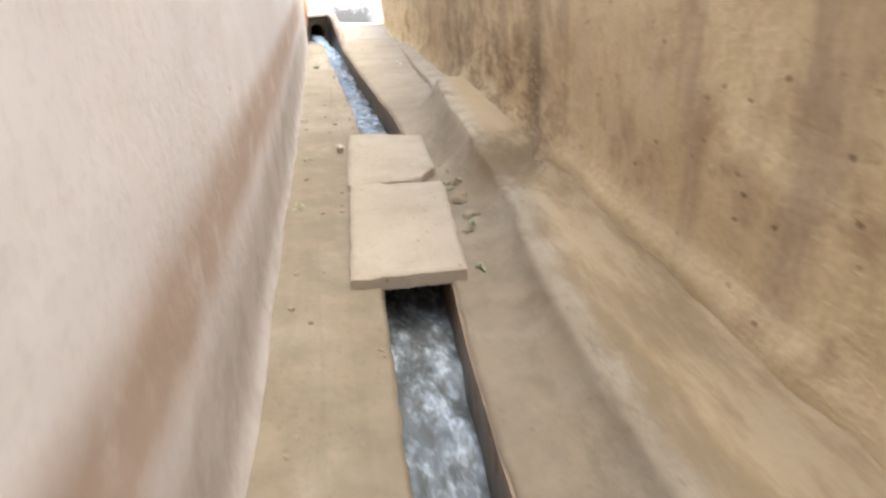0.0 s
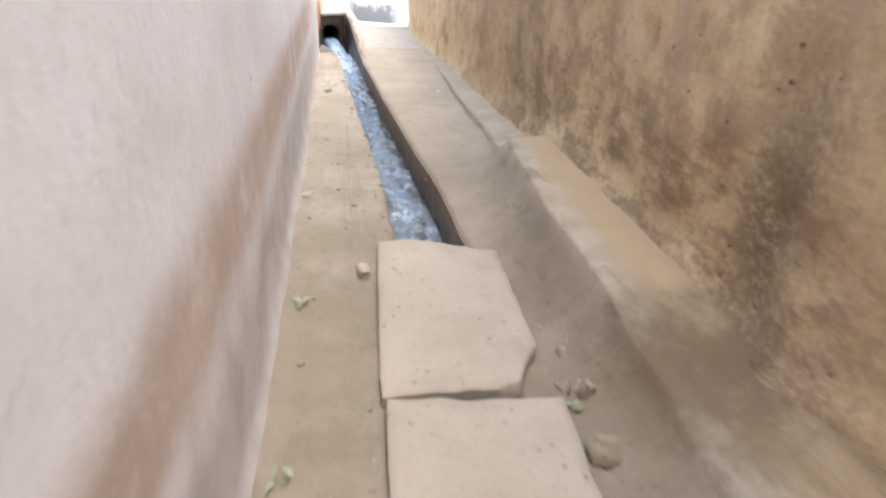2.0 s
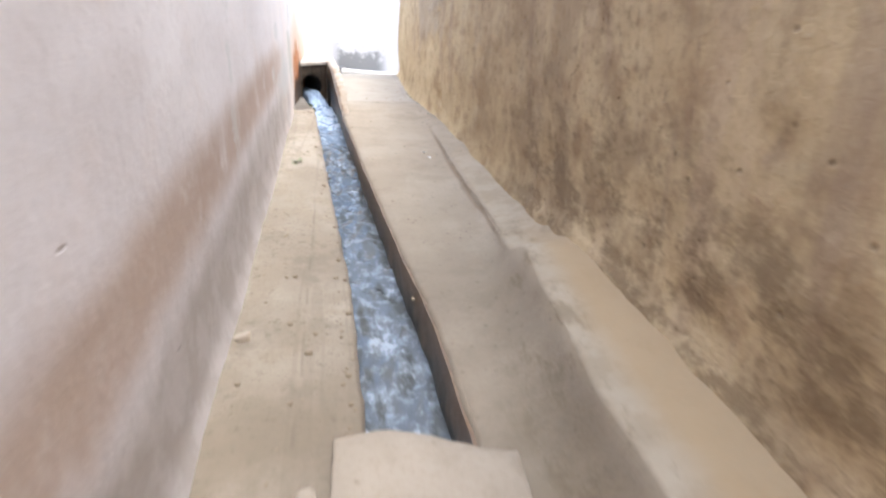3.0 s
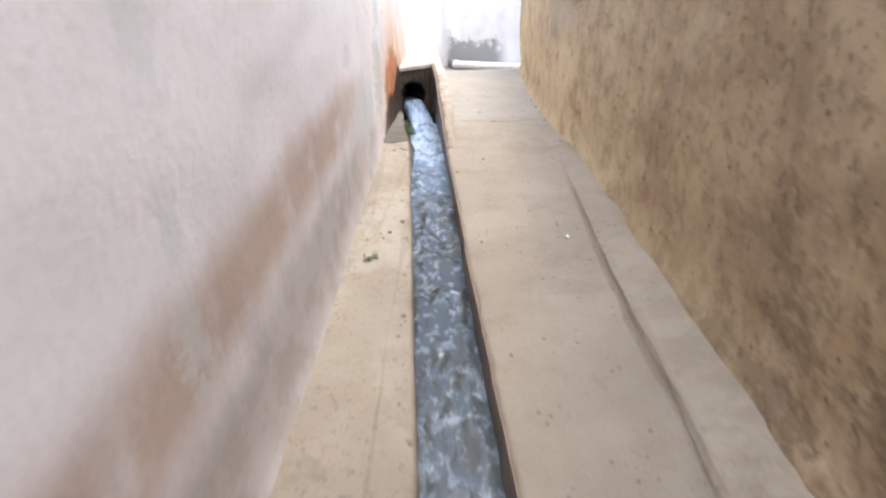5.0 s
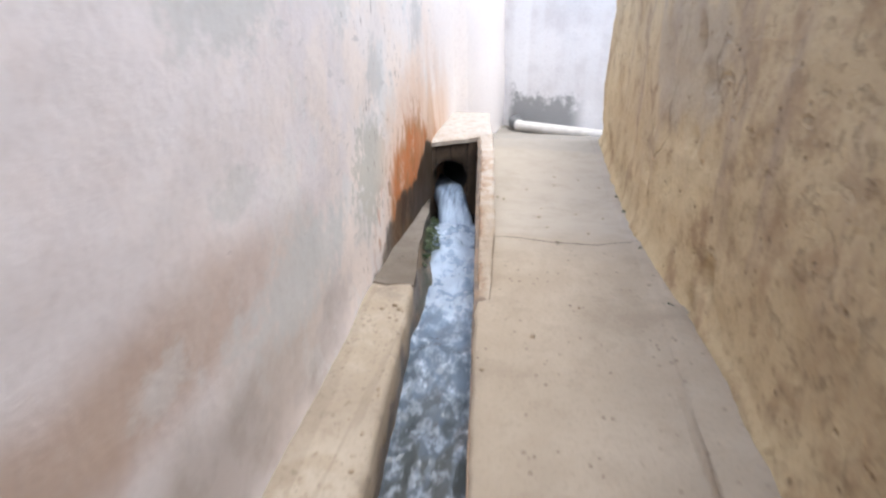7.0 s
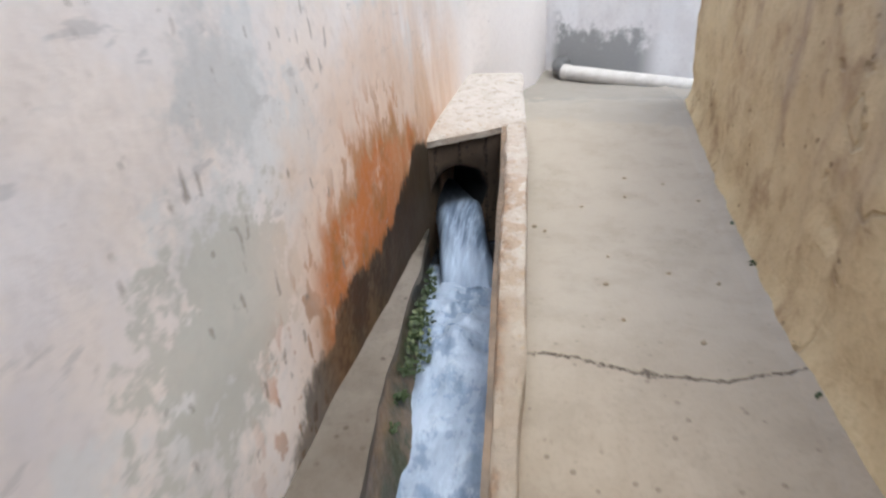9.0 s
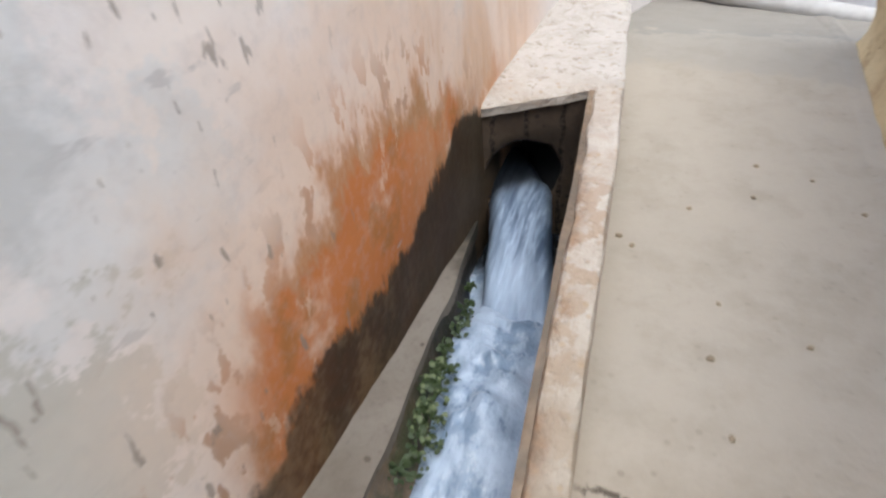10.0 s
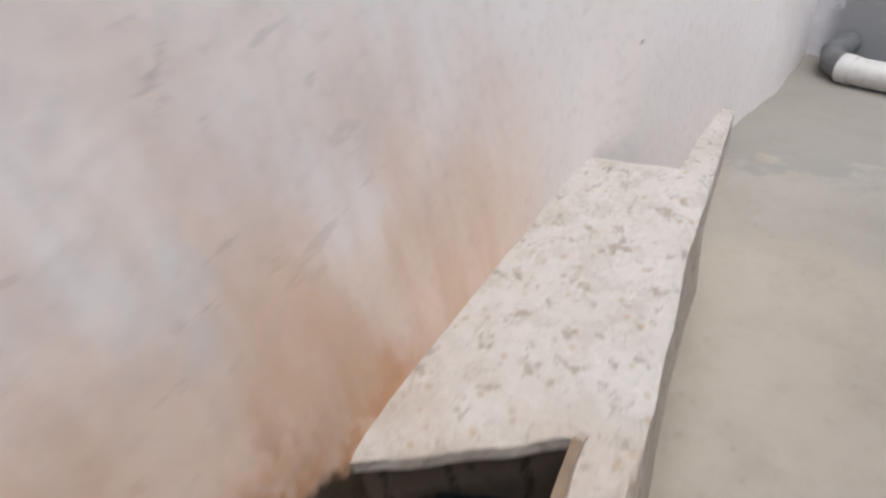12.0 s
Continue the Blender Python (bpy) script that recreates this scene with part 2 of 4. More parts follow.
    cracks = n.all(n.step(vein, 0.009, 0.002), n.step(n.y, 5.8, 7.2), n.step(n.noise(1.7, 3, 0.5, off=87), 0.52, 0.6))
    c = n.mix(n.math("MULTIPLY", cracks, 0.3), c, (0.13, 0.085, 0.045))
    h = n.math("ADD", n.math("MULTIPLY", mid, 1.0), n.math("MULTIPLY", fine, 0.3))
    h = n.math("SUBTRACT", h, n.math("MULTIPLY", cracks, 0.5))
    h = n.math("SUBTRACT", h, n.math("ADD", n.math("MULTIPLY_ADD", mottle, 0.35, n.math("MULTIPLY", pits, 0.5)), n.math("MULTIPLY", chips, 0.6)))
    return n.done(c, h, 0.6, 0.03)


def earth(name, pale, dark, speck, crack=False, damp=False, warm=None):
    n = Nodes(name)
    big, mid, fine = n.noise(1.3, 4, 0.6), n.noise(6, 6, 0.65, off=4), n.noise(60, 4, 0.65, off=9)
    drag = n.noise(8, 4, 0.6, (1, 0.15, 1), off=6)
    c = n.mix(n.step(big, 0.35, 0.65), pale, dark)
    c = n.mix(n.step(drag, 0.5, 0.72, 0.4), c, dark)
    c = n.mix(n.step(n.noise(4, 6, 0.7, off=47), 0.5, 0.64, 0.4 if warm else 0.2), c, speck)
    if warm:
        c = n.mix(n.step(mid, 0.45, 0.6, 0.7), c, warm)
    c = n.mix(n.step(mid, 0.5, 0.75, 0.5), c, dark)
    dots = n.all(n.step(n.cells(22), 0.22, 0.12), n.step(mid, 0.46, 0.58))
    if warm:
        grit = n.all(n.step(n.cells(48), 0.24, 0.14), n.step(n.noise(3, 4, 0.6, off=27), 0.4, 0.55))
        dots = n.math("MAXIMUM", dots, grit)
        groove = n.step(n.math("ABSOLUTE", n.math("SUBTRACT", n.noise(5, 3, 0.5, (1, 0.05, 1), off=29), 0.5)), 0.03, 0.008, 0.2)
        c = n.mix(groove, c, speck)
        score = n.math("ABSOLUTE", n.math("ADD", n.x, n.math("MULTIPLY_ADD", n.noise(1.5, 3, 0.5, off=77), 0.05, 0.005)))
        c = n.mix(n.all(n.step(score, 0.009, 0.001), n.step(n.noise(4, 4, 0.6, off=79), 0.48, 0.58, 0.45), n.step(n.y, 5.6, 5.0), n.step(n.y, 2.4, 3.2)), c, speck)
        litter = n.all(n.step(n.noise(34, 4, 0.7, off=95), 0.58, 0.64), n.step(n.noise(2.5, 4, 0.6, off=99), 0.4, 0.58))
        c = n.mix(n.math("MULTIPLY", litter, 0.7), c, (0.15, 0.115, 0.08))
    c = n.mix(n.math("MULTIPLY", dots, 0.4 if warm else 0.7), c, speck)
    c = n.mix(n.step(fine, 0.45, 0.8, 0.25), c, speck)
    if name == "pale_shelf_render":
        # the shelf turns near-black towards the outlet
        dark_end = n.step(n.math("ADD", n.y, n.math("MULTIPLY", n.math("SUBTRACT", mid, 0.5), 0.6)), 9.35, 9.6, 0.95)
        c = n.mix(dark_end, c, (0.02, 0.018, 0.013))
    h = n.math("ADD", n.math("MULTIPLY", mid, 0.8), n.math("MULTIPLY", fine, 0.3))
    if name == "brown_outlet_render":
        for x0 in (-0.285, -0.19, -0.084):
            wave = n.math("MULTIPLY", n.math("SUBTRACT", n.noise(30, 3, 0.6, off=73), 0.5), 0.03)
            joint = n.step(n.math("ABSOLUTE", n.math("ADD", n.math("SUBTRACT", n.x, x0), wave)), 0.009, 0.003)
            c = n.mix(n.math("MULTIPLY", joint, n.step(fine, 0.35, 0.6, 0.9)), c, (0.012, 0.01, 0.008))
            h = n.math("SUBTRACT", h, n.math("MULTIPLY", joint, 0.8))
    rough = None
    if damp:
        wet = n.all(n.step(n.y, 4.3, 3.0), n.step(n.noise(3, 5, 0.65, off=31), 0.25, 0.55), n.step(n.x, 0.80, 0.70))
        c = n.mix(n.math("MULTIPLY", wet, 0.6), c, n.mix(n.step(mid, 0.4, 0.62), (0.205, 0.15, 0.092), (0.125, 0.092, 0.052)))
        dirt = n.all(n.step(n.y, 6.4, 4.2), n.step(n.noise(2.2, 5, 0.65, off=37), 0.2, 0.6))
        c = n.mix(n.math("MULTIPLY", dirt, 0.55), c, (0.197, 0.160, 0.116))
        # bench slope darkened for damp and painted shade, its top made paler
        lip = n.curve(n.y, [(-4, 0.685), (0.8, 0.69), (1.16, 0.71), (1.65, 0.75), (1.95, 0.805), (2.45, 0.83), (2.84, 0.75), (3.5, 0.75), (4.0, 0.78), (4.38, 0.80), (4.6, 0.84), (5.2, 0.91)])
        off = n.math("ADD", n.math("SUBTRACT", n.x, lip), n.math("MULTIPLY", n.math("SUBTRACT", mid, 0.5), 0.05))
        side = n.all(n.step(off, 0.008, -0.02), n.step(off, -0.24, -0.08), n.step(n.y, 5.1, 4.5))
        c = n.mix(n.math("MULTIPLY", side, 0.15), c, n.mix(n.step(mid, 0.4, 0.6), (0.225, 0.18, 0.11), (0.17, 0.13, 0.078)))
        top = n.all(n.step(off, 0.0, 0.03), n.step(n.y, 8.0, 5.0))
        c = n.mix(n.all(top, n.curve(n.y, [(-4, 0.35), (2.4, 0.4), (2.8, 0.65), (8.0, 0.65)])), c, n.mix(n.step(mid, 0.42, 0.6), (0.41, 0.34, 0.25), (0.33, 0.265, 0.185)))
        rut = n.noise(9, 6, 0.75, (1, 0.35, 1), off=93)
        c = n.mix(n.all(n.step(off, -0.25, -0.05), n.step(rut, 0.52, 0.66, 0.5), n.step(n.y, 5.6, 4.6)), c, (0.15, 0.115, 0.07))
        c = n.mix(n.all(top, n.step(off, 0.05, 0.17, 0.85), n.step(n.y, 5.2, 4.2)), c, (0.36, 0.26, 0.15))
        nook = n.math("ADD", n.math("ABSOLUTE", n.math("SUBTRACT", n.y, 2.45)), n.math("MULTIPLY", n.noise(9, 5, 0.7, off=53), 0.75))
        stripe = n.noise(8, 5, 0.65, (1, 0.2, 1), off=59)
        worn = n.all(n.step(off, 0.02, 0.1), n.step(n.y, 3.0, 2.5))
        c = n.mix(n.all(worn, n.step(stripe, 0.38, 0.6, 0.7)), c, (0.20, 0.143, 0.08))
        c = n.mix(n.all(worn, n.step(stripe, 0.48, 0.34, 0.25)), c, (0.40, 0.33, 0.23))
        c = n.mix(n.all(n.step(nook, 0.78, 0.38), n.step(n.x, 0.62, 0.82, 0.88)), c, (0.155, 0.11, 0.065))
        far = n.step(n.y, 8.3, 9.2)
        c = n.mix(n.math("MULTIPLY", far, 0.75), c, n.mix(n.step(mid, 0.4, 0.7), (0.385, 0.343, 0.29), (0.33, 0.292, 0.243)))
        soak = n.step(n.math("ADD", n.y, n.math("MULTIPLY", n.math("SUBTRACT", n.noise(5, 5, 0.7, off=67), 0.5), 0.9)), 11.32, 11.45, 0.55)
        c = n.mix(soak, c, (0.19, 0.185, 0.175))
        stain = n.blob(11.2, -0.1, 0.25, 0.6, mid)
        c = n.mix(n.math("MULTIPLY", stain, 0.35), c, (0.224, 0.218, 0.204))
    if crack:
        wob = n.math("ADD", n.math("MULTIPLY", n.math("SUBTRACT", n.noise(7, 5, 0.7, off=41), 0.5), 0.10), n.math("MULTIPLY", n.math("SUBTRACT", n.noise(30, 3, off=44), 0.5), 0.03))
        line = n.math("ADD", n.math("SUBTRACT", n.y, n.curve(n.x, [(0.2, 8.79), (0.33, 8.775), (0.5, 8.735), (0.7, 8.73), (0.95, 8.8)])), wob)
        gap = n.all(n.step(n.math("ABSOLUTE", line), 0.010, 0.003), n.step(n.x, 0.18, 0.22), n.step(n.x, 0.99, 0.95))
        seam_x = n.curve(n.y, [(4.9, 0.89), (5.33, 0.905), (5.73, 0.886), (6.36, 0.886), (6.98, 0.899), (7.8, 0.908)])
        seam = n.math("ABSOLUTE", n.math("ADD", n.math("SUBTRACT", n.x, seam_x), n.math("MULTIPLY", wob, 0.25)))
        gap2 = n.all(n.step(seam, 0.018, 0.004), n.step(n.y, 4.8, 5.1), n.step(n.y, 7.7, 6.9), n.step(drag, 0.3, 0.5, 0.8))
        c = n.mix(n.math("MULTIPLY", gap, n.step(fine, 0.3, 0.55)), c, (0.10, 0.08, 0.06))
        c = n.mix(n.math("MULTIPLY", gap2, 0.75), c, (0.19, 0.14, 0.09))
        h = n.math("SUBTRACT", h, n.math("ADD", gap, gap2))
    return n.done(c, h, 0.5, 0.02, rough)


def wet_stone():
    n = Nodes("wet_channel_render", 0.45, 0.4)
    mid, fine = n.noise(7, 6, 0.65), n.noise(40, 4, off=3)
    drip = n.noise(10, 4, 0.6, (1, 1, 0.2), off=8)
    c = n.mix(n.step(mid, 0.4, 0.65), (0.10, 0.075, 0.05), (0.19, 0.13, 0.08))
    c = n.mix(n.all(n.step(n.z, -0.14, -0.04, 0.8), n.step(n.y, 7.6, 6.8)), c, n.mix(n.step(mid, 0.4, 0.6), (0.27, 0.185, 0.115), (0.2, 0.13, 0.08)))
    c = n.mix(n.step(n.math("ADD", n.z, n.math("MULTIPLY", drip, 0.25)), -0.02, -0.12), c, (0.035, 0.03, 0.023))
    moss = n.all(n.step(n.y, 7.6, 8.6), n.step(n.noise(14, 5, 0.7, off=13), 0.42, 0.58), n.step(n.z, -0.03, -0.1))
    c = n.mix(n.math("MULTIPLY", moss, 0.8), c, (0.028, 0.042, 0.014))
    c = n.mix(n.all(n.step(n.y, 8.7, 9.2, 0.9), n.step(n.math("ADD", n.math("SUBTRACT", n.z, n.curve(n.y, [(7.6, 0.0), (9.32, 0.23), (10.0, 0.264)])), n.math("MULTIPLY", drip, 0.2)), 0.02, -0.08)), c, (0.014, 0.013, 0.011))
    return n.done(c, n.math("ADD", mid, n.math("MULTIPLY", fine, 0.4)), 0.7, 0.02)


def kerb_wash():
    n = Nodes("flaking_pink_wash")
    mid, fine, warp = n.noise(7, 6, 0.65), n.noise(45, 4, off=3), n.noise(14, 5, 0.65, off=17)
    c = n.mix(n.step(mid, 0.35, 0.6), (0.459, 0.416, 0.370), (0.391, 0.336, 0.281))
    c = n.mix(n.all(n.step(warp, 0.5, 0.58), n.step(n.y, 10.0, 9.2)), c, (0.335, 0.255, 0.19))
    c = n.mix(n.step(n.y, 9.5, 8.5, 0.85), c, n.mix(n.step(mid, 0.4, 0.6), (0.345, 0.29, 0.222), (0.29, 0.235, 0.175)))
    inner = n.curve(n.y, [(7.4, 0.205), (8.35, 0.13), (8.85, 0.085), (9.35, 0.05), (9.95, -0.01)])
    edge = n.math("ADD", n.math("SUBTRACT", n.x, inner), n.math("MULTIPLY", n.math("SUBTRACT", mid, 0.5), 0.12))
    c = n.mix(n.all(n.step(edge, 0.06, 0.02), n.step(n.y, 9.8, 9.3, 0.85), n.step(n.noise(9, 6, 0.7, (1, 0.6, 1), off=23), 0.42, 0.56)), c, n.mix(n.step(fine, 0.4, 0.6), (0.24, 0.15, 0.09), (0.17, 0.11, 0.07)))
    c = n.mix(n.step(n.y, 9.9, 10.1, 0.6), c, (0.476, 0.446, 0.408))
    c = n.mix(n.all(n.step(warp, 0.5, 0.6, 0.5), n.step(n.y, 9.9, 10.1)), c, (0.357, 0.315, 0.264))
    c = n.mix(n.all(n.step(n.noise(26, 5, 0.7, off=37), 0.56, 0.62, 0.65), n.step(n.y, 9.75, 9.95)), c, (0.24, 0.20, 0.15))
    c = n.mix(n.step(n.cells(24), 0.22, 0.1, 0.5), c, (0.323, 0.230, 0.136))
    c = n.mix(n.step(fine, 0.5, 0.8, 0.3), c, (0.281, 0.230, 0.170))
    return n.done(c, n.math("ADD", n.math("MULTIPLY", warp, 1.0), n.math("MULTIPLY", fine, 0.3)), 1.0, 0.025)


def end_plaster():
    n = Nodes("white_wash_plaster")
    mid, fine, warp = n.noise(3, 5, 0.6), n.noise(40, 4, off=3), n.noise(7, 6, 0.7, off=5)
    c = n.mix(n.step(mid, 0.4, 0.65), (0.74, 0.72, 0.715), (0.64, 0.615, 0.61))
    c = n.mix(n.step(n.noise(5, 3, 0.5, (1, 1, 0.06), off=9), 0.5, 0.62, 0.5), c, (0.74, 0.73, 0.73))
    c = n.mix(n.all(n.step(n.x, 0.08, 0.14), n.step(n.x, 0.31, 0.27), n.step(n.z, -0.02, 0.12, 0.7)), c, (0.80, 0.79, 0.79))
    low = n.math("ADD", n.z, n.math("MULTIPLY", n.math("SUBTRACT", warp, 0.5), 0.9))
    grey = n.all(n.step(low, 0.17, 0.0), n.step(n.x, 0.06, 0.16), n.step(n.x, 0.95, 0.75))
    c = n.mix(n.math("MULTIPLY", grey, 0.9), c, (0.26, 0.26, 0.255))
    c = n.mix(n.step(fine, 0.5, 0.8, 0.25), c, (0.42, 0.40, 0.39))
    return n.done(c, n.math("ADD", mid, n.math("MULTIPLY", fine, 0.3)), 0.4, 0.02)


def water_look():
    n = Nodes("running_water", 0.12, 0.6)
    froth, fine = n.noise(8, 4, 0.6, (1, 0.75, 1)), n.noise(22, 4, 0.6, (1, 0.7, 1), off=5)
    veins = n.noise(7, 5, 0.75, (1.3, 0.4, 1), off=9)
    fall = n.step(n.y, 7.0, 8.9)
    cut = n.curve(n.y, [(-4, 0.49), (4, 0.495), (5.4, 0.555), (6.8, 0.575), (7.6, 0.52), (8.2, 0.46), (8.8, 0.39), (9.9, 0.36)])
    f = n.math("MULTIPLY", n.math("SUBTRACT", n.math("ADD", n.math("MULTIPLY", froth, 0.55), n.math("MULTIPLY", veins, 0.45)), cut), 7.0)
    f = n.math("ADD", n.math("MULTIPLY", n.math("MAXIMUM", f, 0.0), 0.8), n.math("MULTIPLY", n.step(fine, 0.5, 0.64), 0.3))
    f = n.math("MINIMUM", n.math("MULTIPLY", f, n.step(n.noise(15, 5, 0.7, (1, 0.45, 1), off=15), 0.25, 0.5)), 0.95)
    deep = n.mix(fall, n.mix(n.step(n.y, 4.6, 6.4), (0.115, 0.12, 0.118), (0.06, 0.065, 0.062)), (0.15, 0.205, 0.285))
    # shade under the outlet painted into the water: froth fades, colour goes near-black
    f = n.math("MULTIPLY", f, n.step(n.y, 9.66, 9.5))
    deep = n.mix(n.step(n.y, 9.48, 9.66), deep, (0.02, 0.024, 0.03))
    c = n.mix(f, deep, n.mix(fall, (0.47, 0.51, 0.57), (0.355, 0.42, 0.52)))
    return n.done(c, n.math("ADD", froth, n.math("MULTIPLY", fine, 0.5)), 0.55, 0.03, n.math("MULTIPLY_ADD", f, 0.5, 0.06))


def jet_look():
    n = Nodes("falling_water", 0.45, 0.3)
    run, fine = n.noise(24, 4, 0.6, (1, 0.1, 0.1)), n.noise(60, 3, 0.6, (1, 0.15, 0.15), off=3)
    f = n.math("ADD", n.step(run, 0.36, 0.7, 0.7), n.step(fine, 0.48, 0.68, 0.3))
    c = n.mix(f, (0.06, 0.085, 0.13), (0.36, 0.44, 0.56))
    c = n.mix(n.step(n.y, 9.6, 9.4, 0.55), c, (0.37, 0.45, 0.57))
    # still unbroken inside the pipe, and painted near-black for the shade there
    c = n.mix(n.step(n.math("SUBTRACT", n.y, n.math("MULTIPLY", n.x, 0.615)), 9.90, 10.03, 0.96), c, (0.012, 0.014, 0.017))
    return n.done(c, n.math("ADD", run, n.math("MULTIPLY", fine, 0.4)), 0.4, 0.02)


def plain(name, colour, dark, rough=0.7, scale=12, spec=0.3):
    n = Nodes(name, rough, spec)
    a, b = n.noise(scale, 5, 0.6), n.noise(scale * 7, 3, off=3)
    return n.done(n.mix(n.step(a, 0.35, 0.7, 0.8), colour, dark), n.math("ADD", a, n.math("MULTIPLY", b, 0.4)), 0.35, 0.008)


MAT_LEFT, MAT_RIGHT, MAT_END = left_plaster(), right_plaster(), end_plaster()
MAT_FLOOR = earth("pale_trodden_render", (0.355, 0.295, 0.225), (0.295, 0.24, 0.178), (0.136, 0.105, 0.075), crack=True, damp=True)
MAT_LEDGE = earth("dusty_ledge_render", (0.36, 0.305, 0.24), (0.275, 0.225, 0.17), (0.12, 0.095, 0.07), damp=True, warm=(0.29, 0.235, 0.17))
MAT_SLAB = earth("beige_stone", (0.37, 0.31, 0.245), (0.32, 0.265, 0.205), (0.19, 0.145, 0.10))
MAT_RUBBLE = earth("dusty_rubble_stone", (0.27, 0.22, 0.155), (0.22, 0.17, 0.115), (0.12, 0.09, 0.06))
MAT_CHANNEL, MAT_KERB, MAT_WATER, MAT_JET = wet_stone(), kerb_wash(), water_look(), jet_look()
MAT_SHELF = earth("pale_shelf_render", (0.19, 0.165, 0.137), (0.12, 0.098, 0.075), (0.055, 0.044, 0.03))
MAT_FACE = earth("brown_outlet_render", (0.108, 0.076, 0.050), (0.061, 0.043, 0.030), (0.022, 0.018, 0.014))
# the black puts the shade inside the pipe into its colour
MAT_HOLE = plain("shaded_wet_pipe", (0.02, 0.02, 0.02), (0.012, 0.012, 0.012), 0.5)
MAT_PVC = plain("white_plastic", (0.56, 0.54, 0.51), (0.42, 0.40, 0.37), 0.4)
MAT_SOCKET = plain("grey_plastic", (0.16, 0.16, 0.16), (0.1, 0.1, 0.1), 0.5)
MAT_LEAF = plain("green_leaf", (0.038, 0.056, 0.02), (0.02, 0.03, 0.01), 0.5, 30)
MAT_PALE_LEAF = plain("pale_green_leaf", (0.27, 0.29, 0.17), (0.18, 0.2, 0.11), 0.6, 30)
MAT_FERN = plain("highlit_fern_leaf", (0.13, 0.155, 0.075), (0.06, 0.085, 0.035), 0.5, 30)
MAT_PAPER = plain("white_paper", (0.78, 0.76, 0.72), (0.68, 0.65, 0.6), 0.8)
MAT_GROUND = plain("bare_earth", (0.36, 0.29, 0.21), (0.29, 0.22, 0.15), 0.95, 3)


# ---- helpers of this scene ----
def table(y, rows):
    for (a, p), (b, q) in zip(rows, rows[1:]):
        if y <= b:
            k = max(0.0, min(1.0, (y - a) / (b - a)))
            return p + (q - p) * k
    return rows[-1][1]


def nz(x, y, z, f, seed=0.0):
    return noise.noise(Vector((x * f + seed, y * f - seed * 0.7, z * f + seed * 1.9)))


def fr(x, y, z, f, seed=0.0):
    return nz(x, y, z, f, seed) + 0.5 * nz(x, y, z, f * 2.1, seed + 5) + 0.25 * nz(x, y, z, f * 4.3, seed + 9)


def steps(a, b, d):
    k = max(1, round((b - a) / d))
    return [a + (b - a) * i / k for i in range(k + 1)]


def mesh_of(name, bm, material, smooth=True):
    bmesh.ops.recalc_face_normals(bm, faces=bm.faces)
    me = bpy.data.meshes.new(name)
    bm.to_mesh(me)
    bm.free()
    me.materials.append(material)
    if smooth:
        me.shade_smooth()
        me.set_sharp_from_angle(angle=radians(50))
    return me


def part(name, bm, material, parent=None, label="", smooth=True):
    ob = new(name, mesh_of(name, bm, material, smooth))
    if parent:
        ob.parent = parent
    return tagged(ob, label)


def sheet(us, vs, fn, back):
    """A thick skin: the surface fn(u, v), and the same moved by back, closed round the rim."""
    nu, nv = len(us), len(vs)
    back = Vector(back)
    front = [Vector(fn(u, v)) for u in us for v in vs]
    verts = front + [p + back for p in front]
    k = nu * nv
    faces = []
    for i in range(nu - 1):
        for j in range(nv - 1):
            a, b, c, d = i * nv + j, i * nv + j + 1, (i + 1) * nv + j + 1, (i + 1) * nv + j
            faces += [(a, b, c, d), (d + k, c + k, b + k, a + k)]
    for i in range(nu - 1):
        for j in (0, nv - 1):
            a, d = i * nv + j, (i + 1) * nv + j
            faces.append((a, d, d + k, a + k))
    for j in range(nv - 1):
        for i in (0, nu - 1):
            a, b = i * nv + j, i * nv + j + 1
            faces.append((a, b, b + k, a + k))
    me = bpy.data.meshes.new("sheet")
    me.from_pydata([tuple(p) for p in verts], [], faces)
    bm = bmesh.new()
    bm.from_mesh(me)
    bpy.data.meshes.remove(me)
    return bm


def stone_mesh(seed, sx, sy, sz, rough=0.25, level=2, cut=0.72):
    bm = bmesh.new()
    bmesh.ops.create_icosphere(bm, subdivisions=level, radius=1.0)
    for v in bm.verts:
        p = v.co.copy()
        k = 1 + rough * 2 * nz(p.x, p.y, p.z, 0.9, seed) + rough * nz(p.x, p.y, p.z, 2.4, seed + 3) + (0.5 * rough * nz(p.x, p.y, p.z, 5.5, seed + 6) if level > 2 else 0)
        q = Vector((max(-cut, min(cut, p.x)), max(-cut, min(cut, p.y)), max(-cut, min(cut, p.z)))) * k
        v.co = (q.x * sx, q.y * sy, q.z * sz)
    return bm


# ---- plan: where the lines of the alley run, by y ----
LEFT_X = [(-4, -0.30), (3, -0.295), (8.0, -0.295), (8.6, -0.302), (9.8, -0.306), (10.36, -0.293), (10.72, -0.272), (10.82, -0.17), (11.1, -0.15), (11.7, -0.10), (12.9, 0.06)]
LEFT_LEAN = [(-0.7, 0.0), (0.0, 0.0), (0.3, -0.006), (0.6, -0.018), (0.9, -0.026), (1.5, -0.045), (3.2, -0.1)]
CH_L = [(-4, 0.12), (0.5, 0.123), (1.4, 0.142), (3.7, 0.172), (4.3, 0.16), (4.7, 0.138), (5.2, 0.1), (5.7, 0.062), (6.3, 0.02), (6.8, -0.015), (7.25, -0.05), (7.78, -0.085), (8.14, -0.122), (8.6, -0.192), (8.85, -0.213), (9.1, -0.24), (9.3, -0.256), (9.6, -0.297), (9.75, -0.316)]
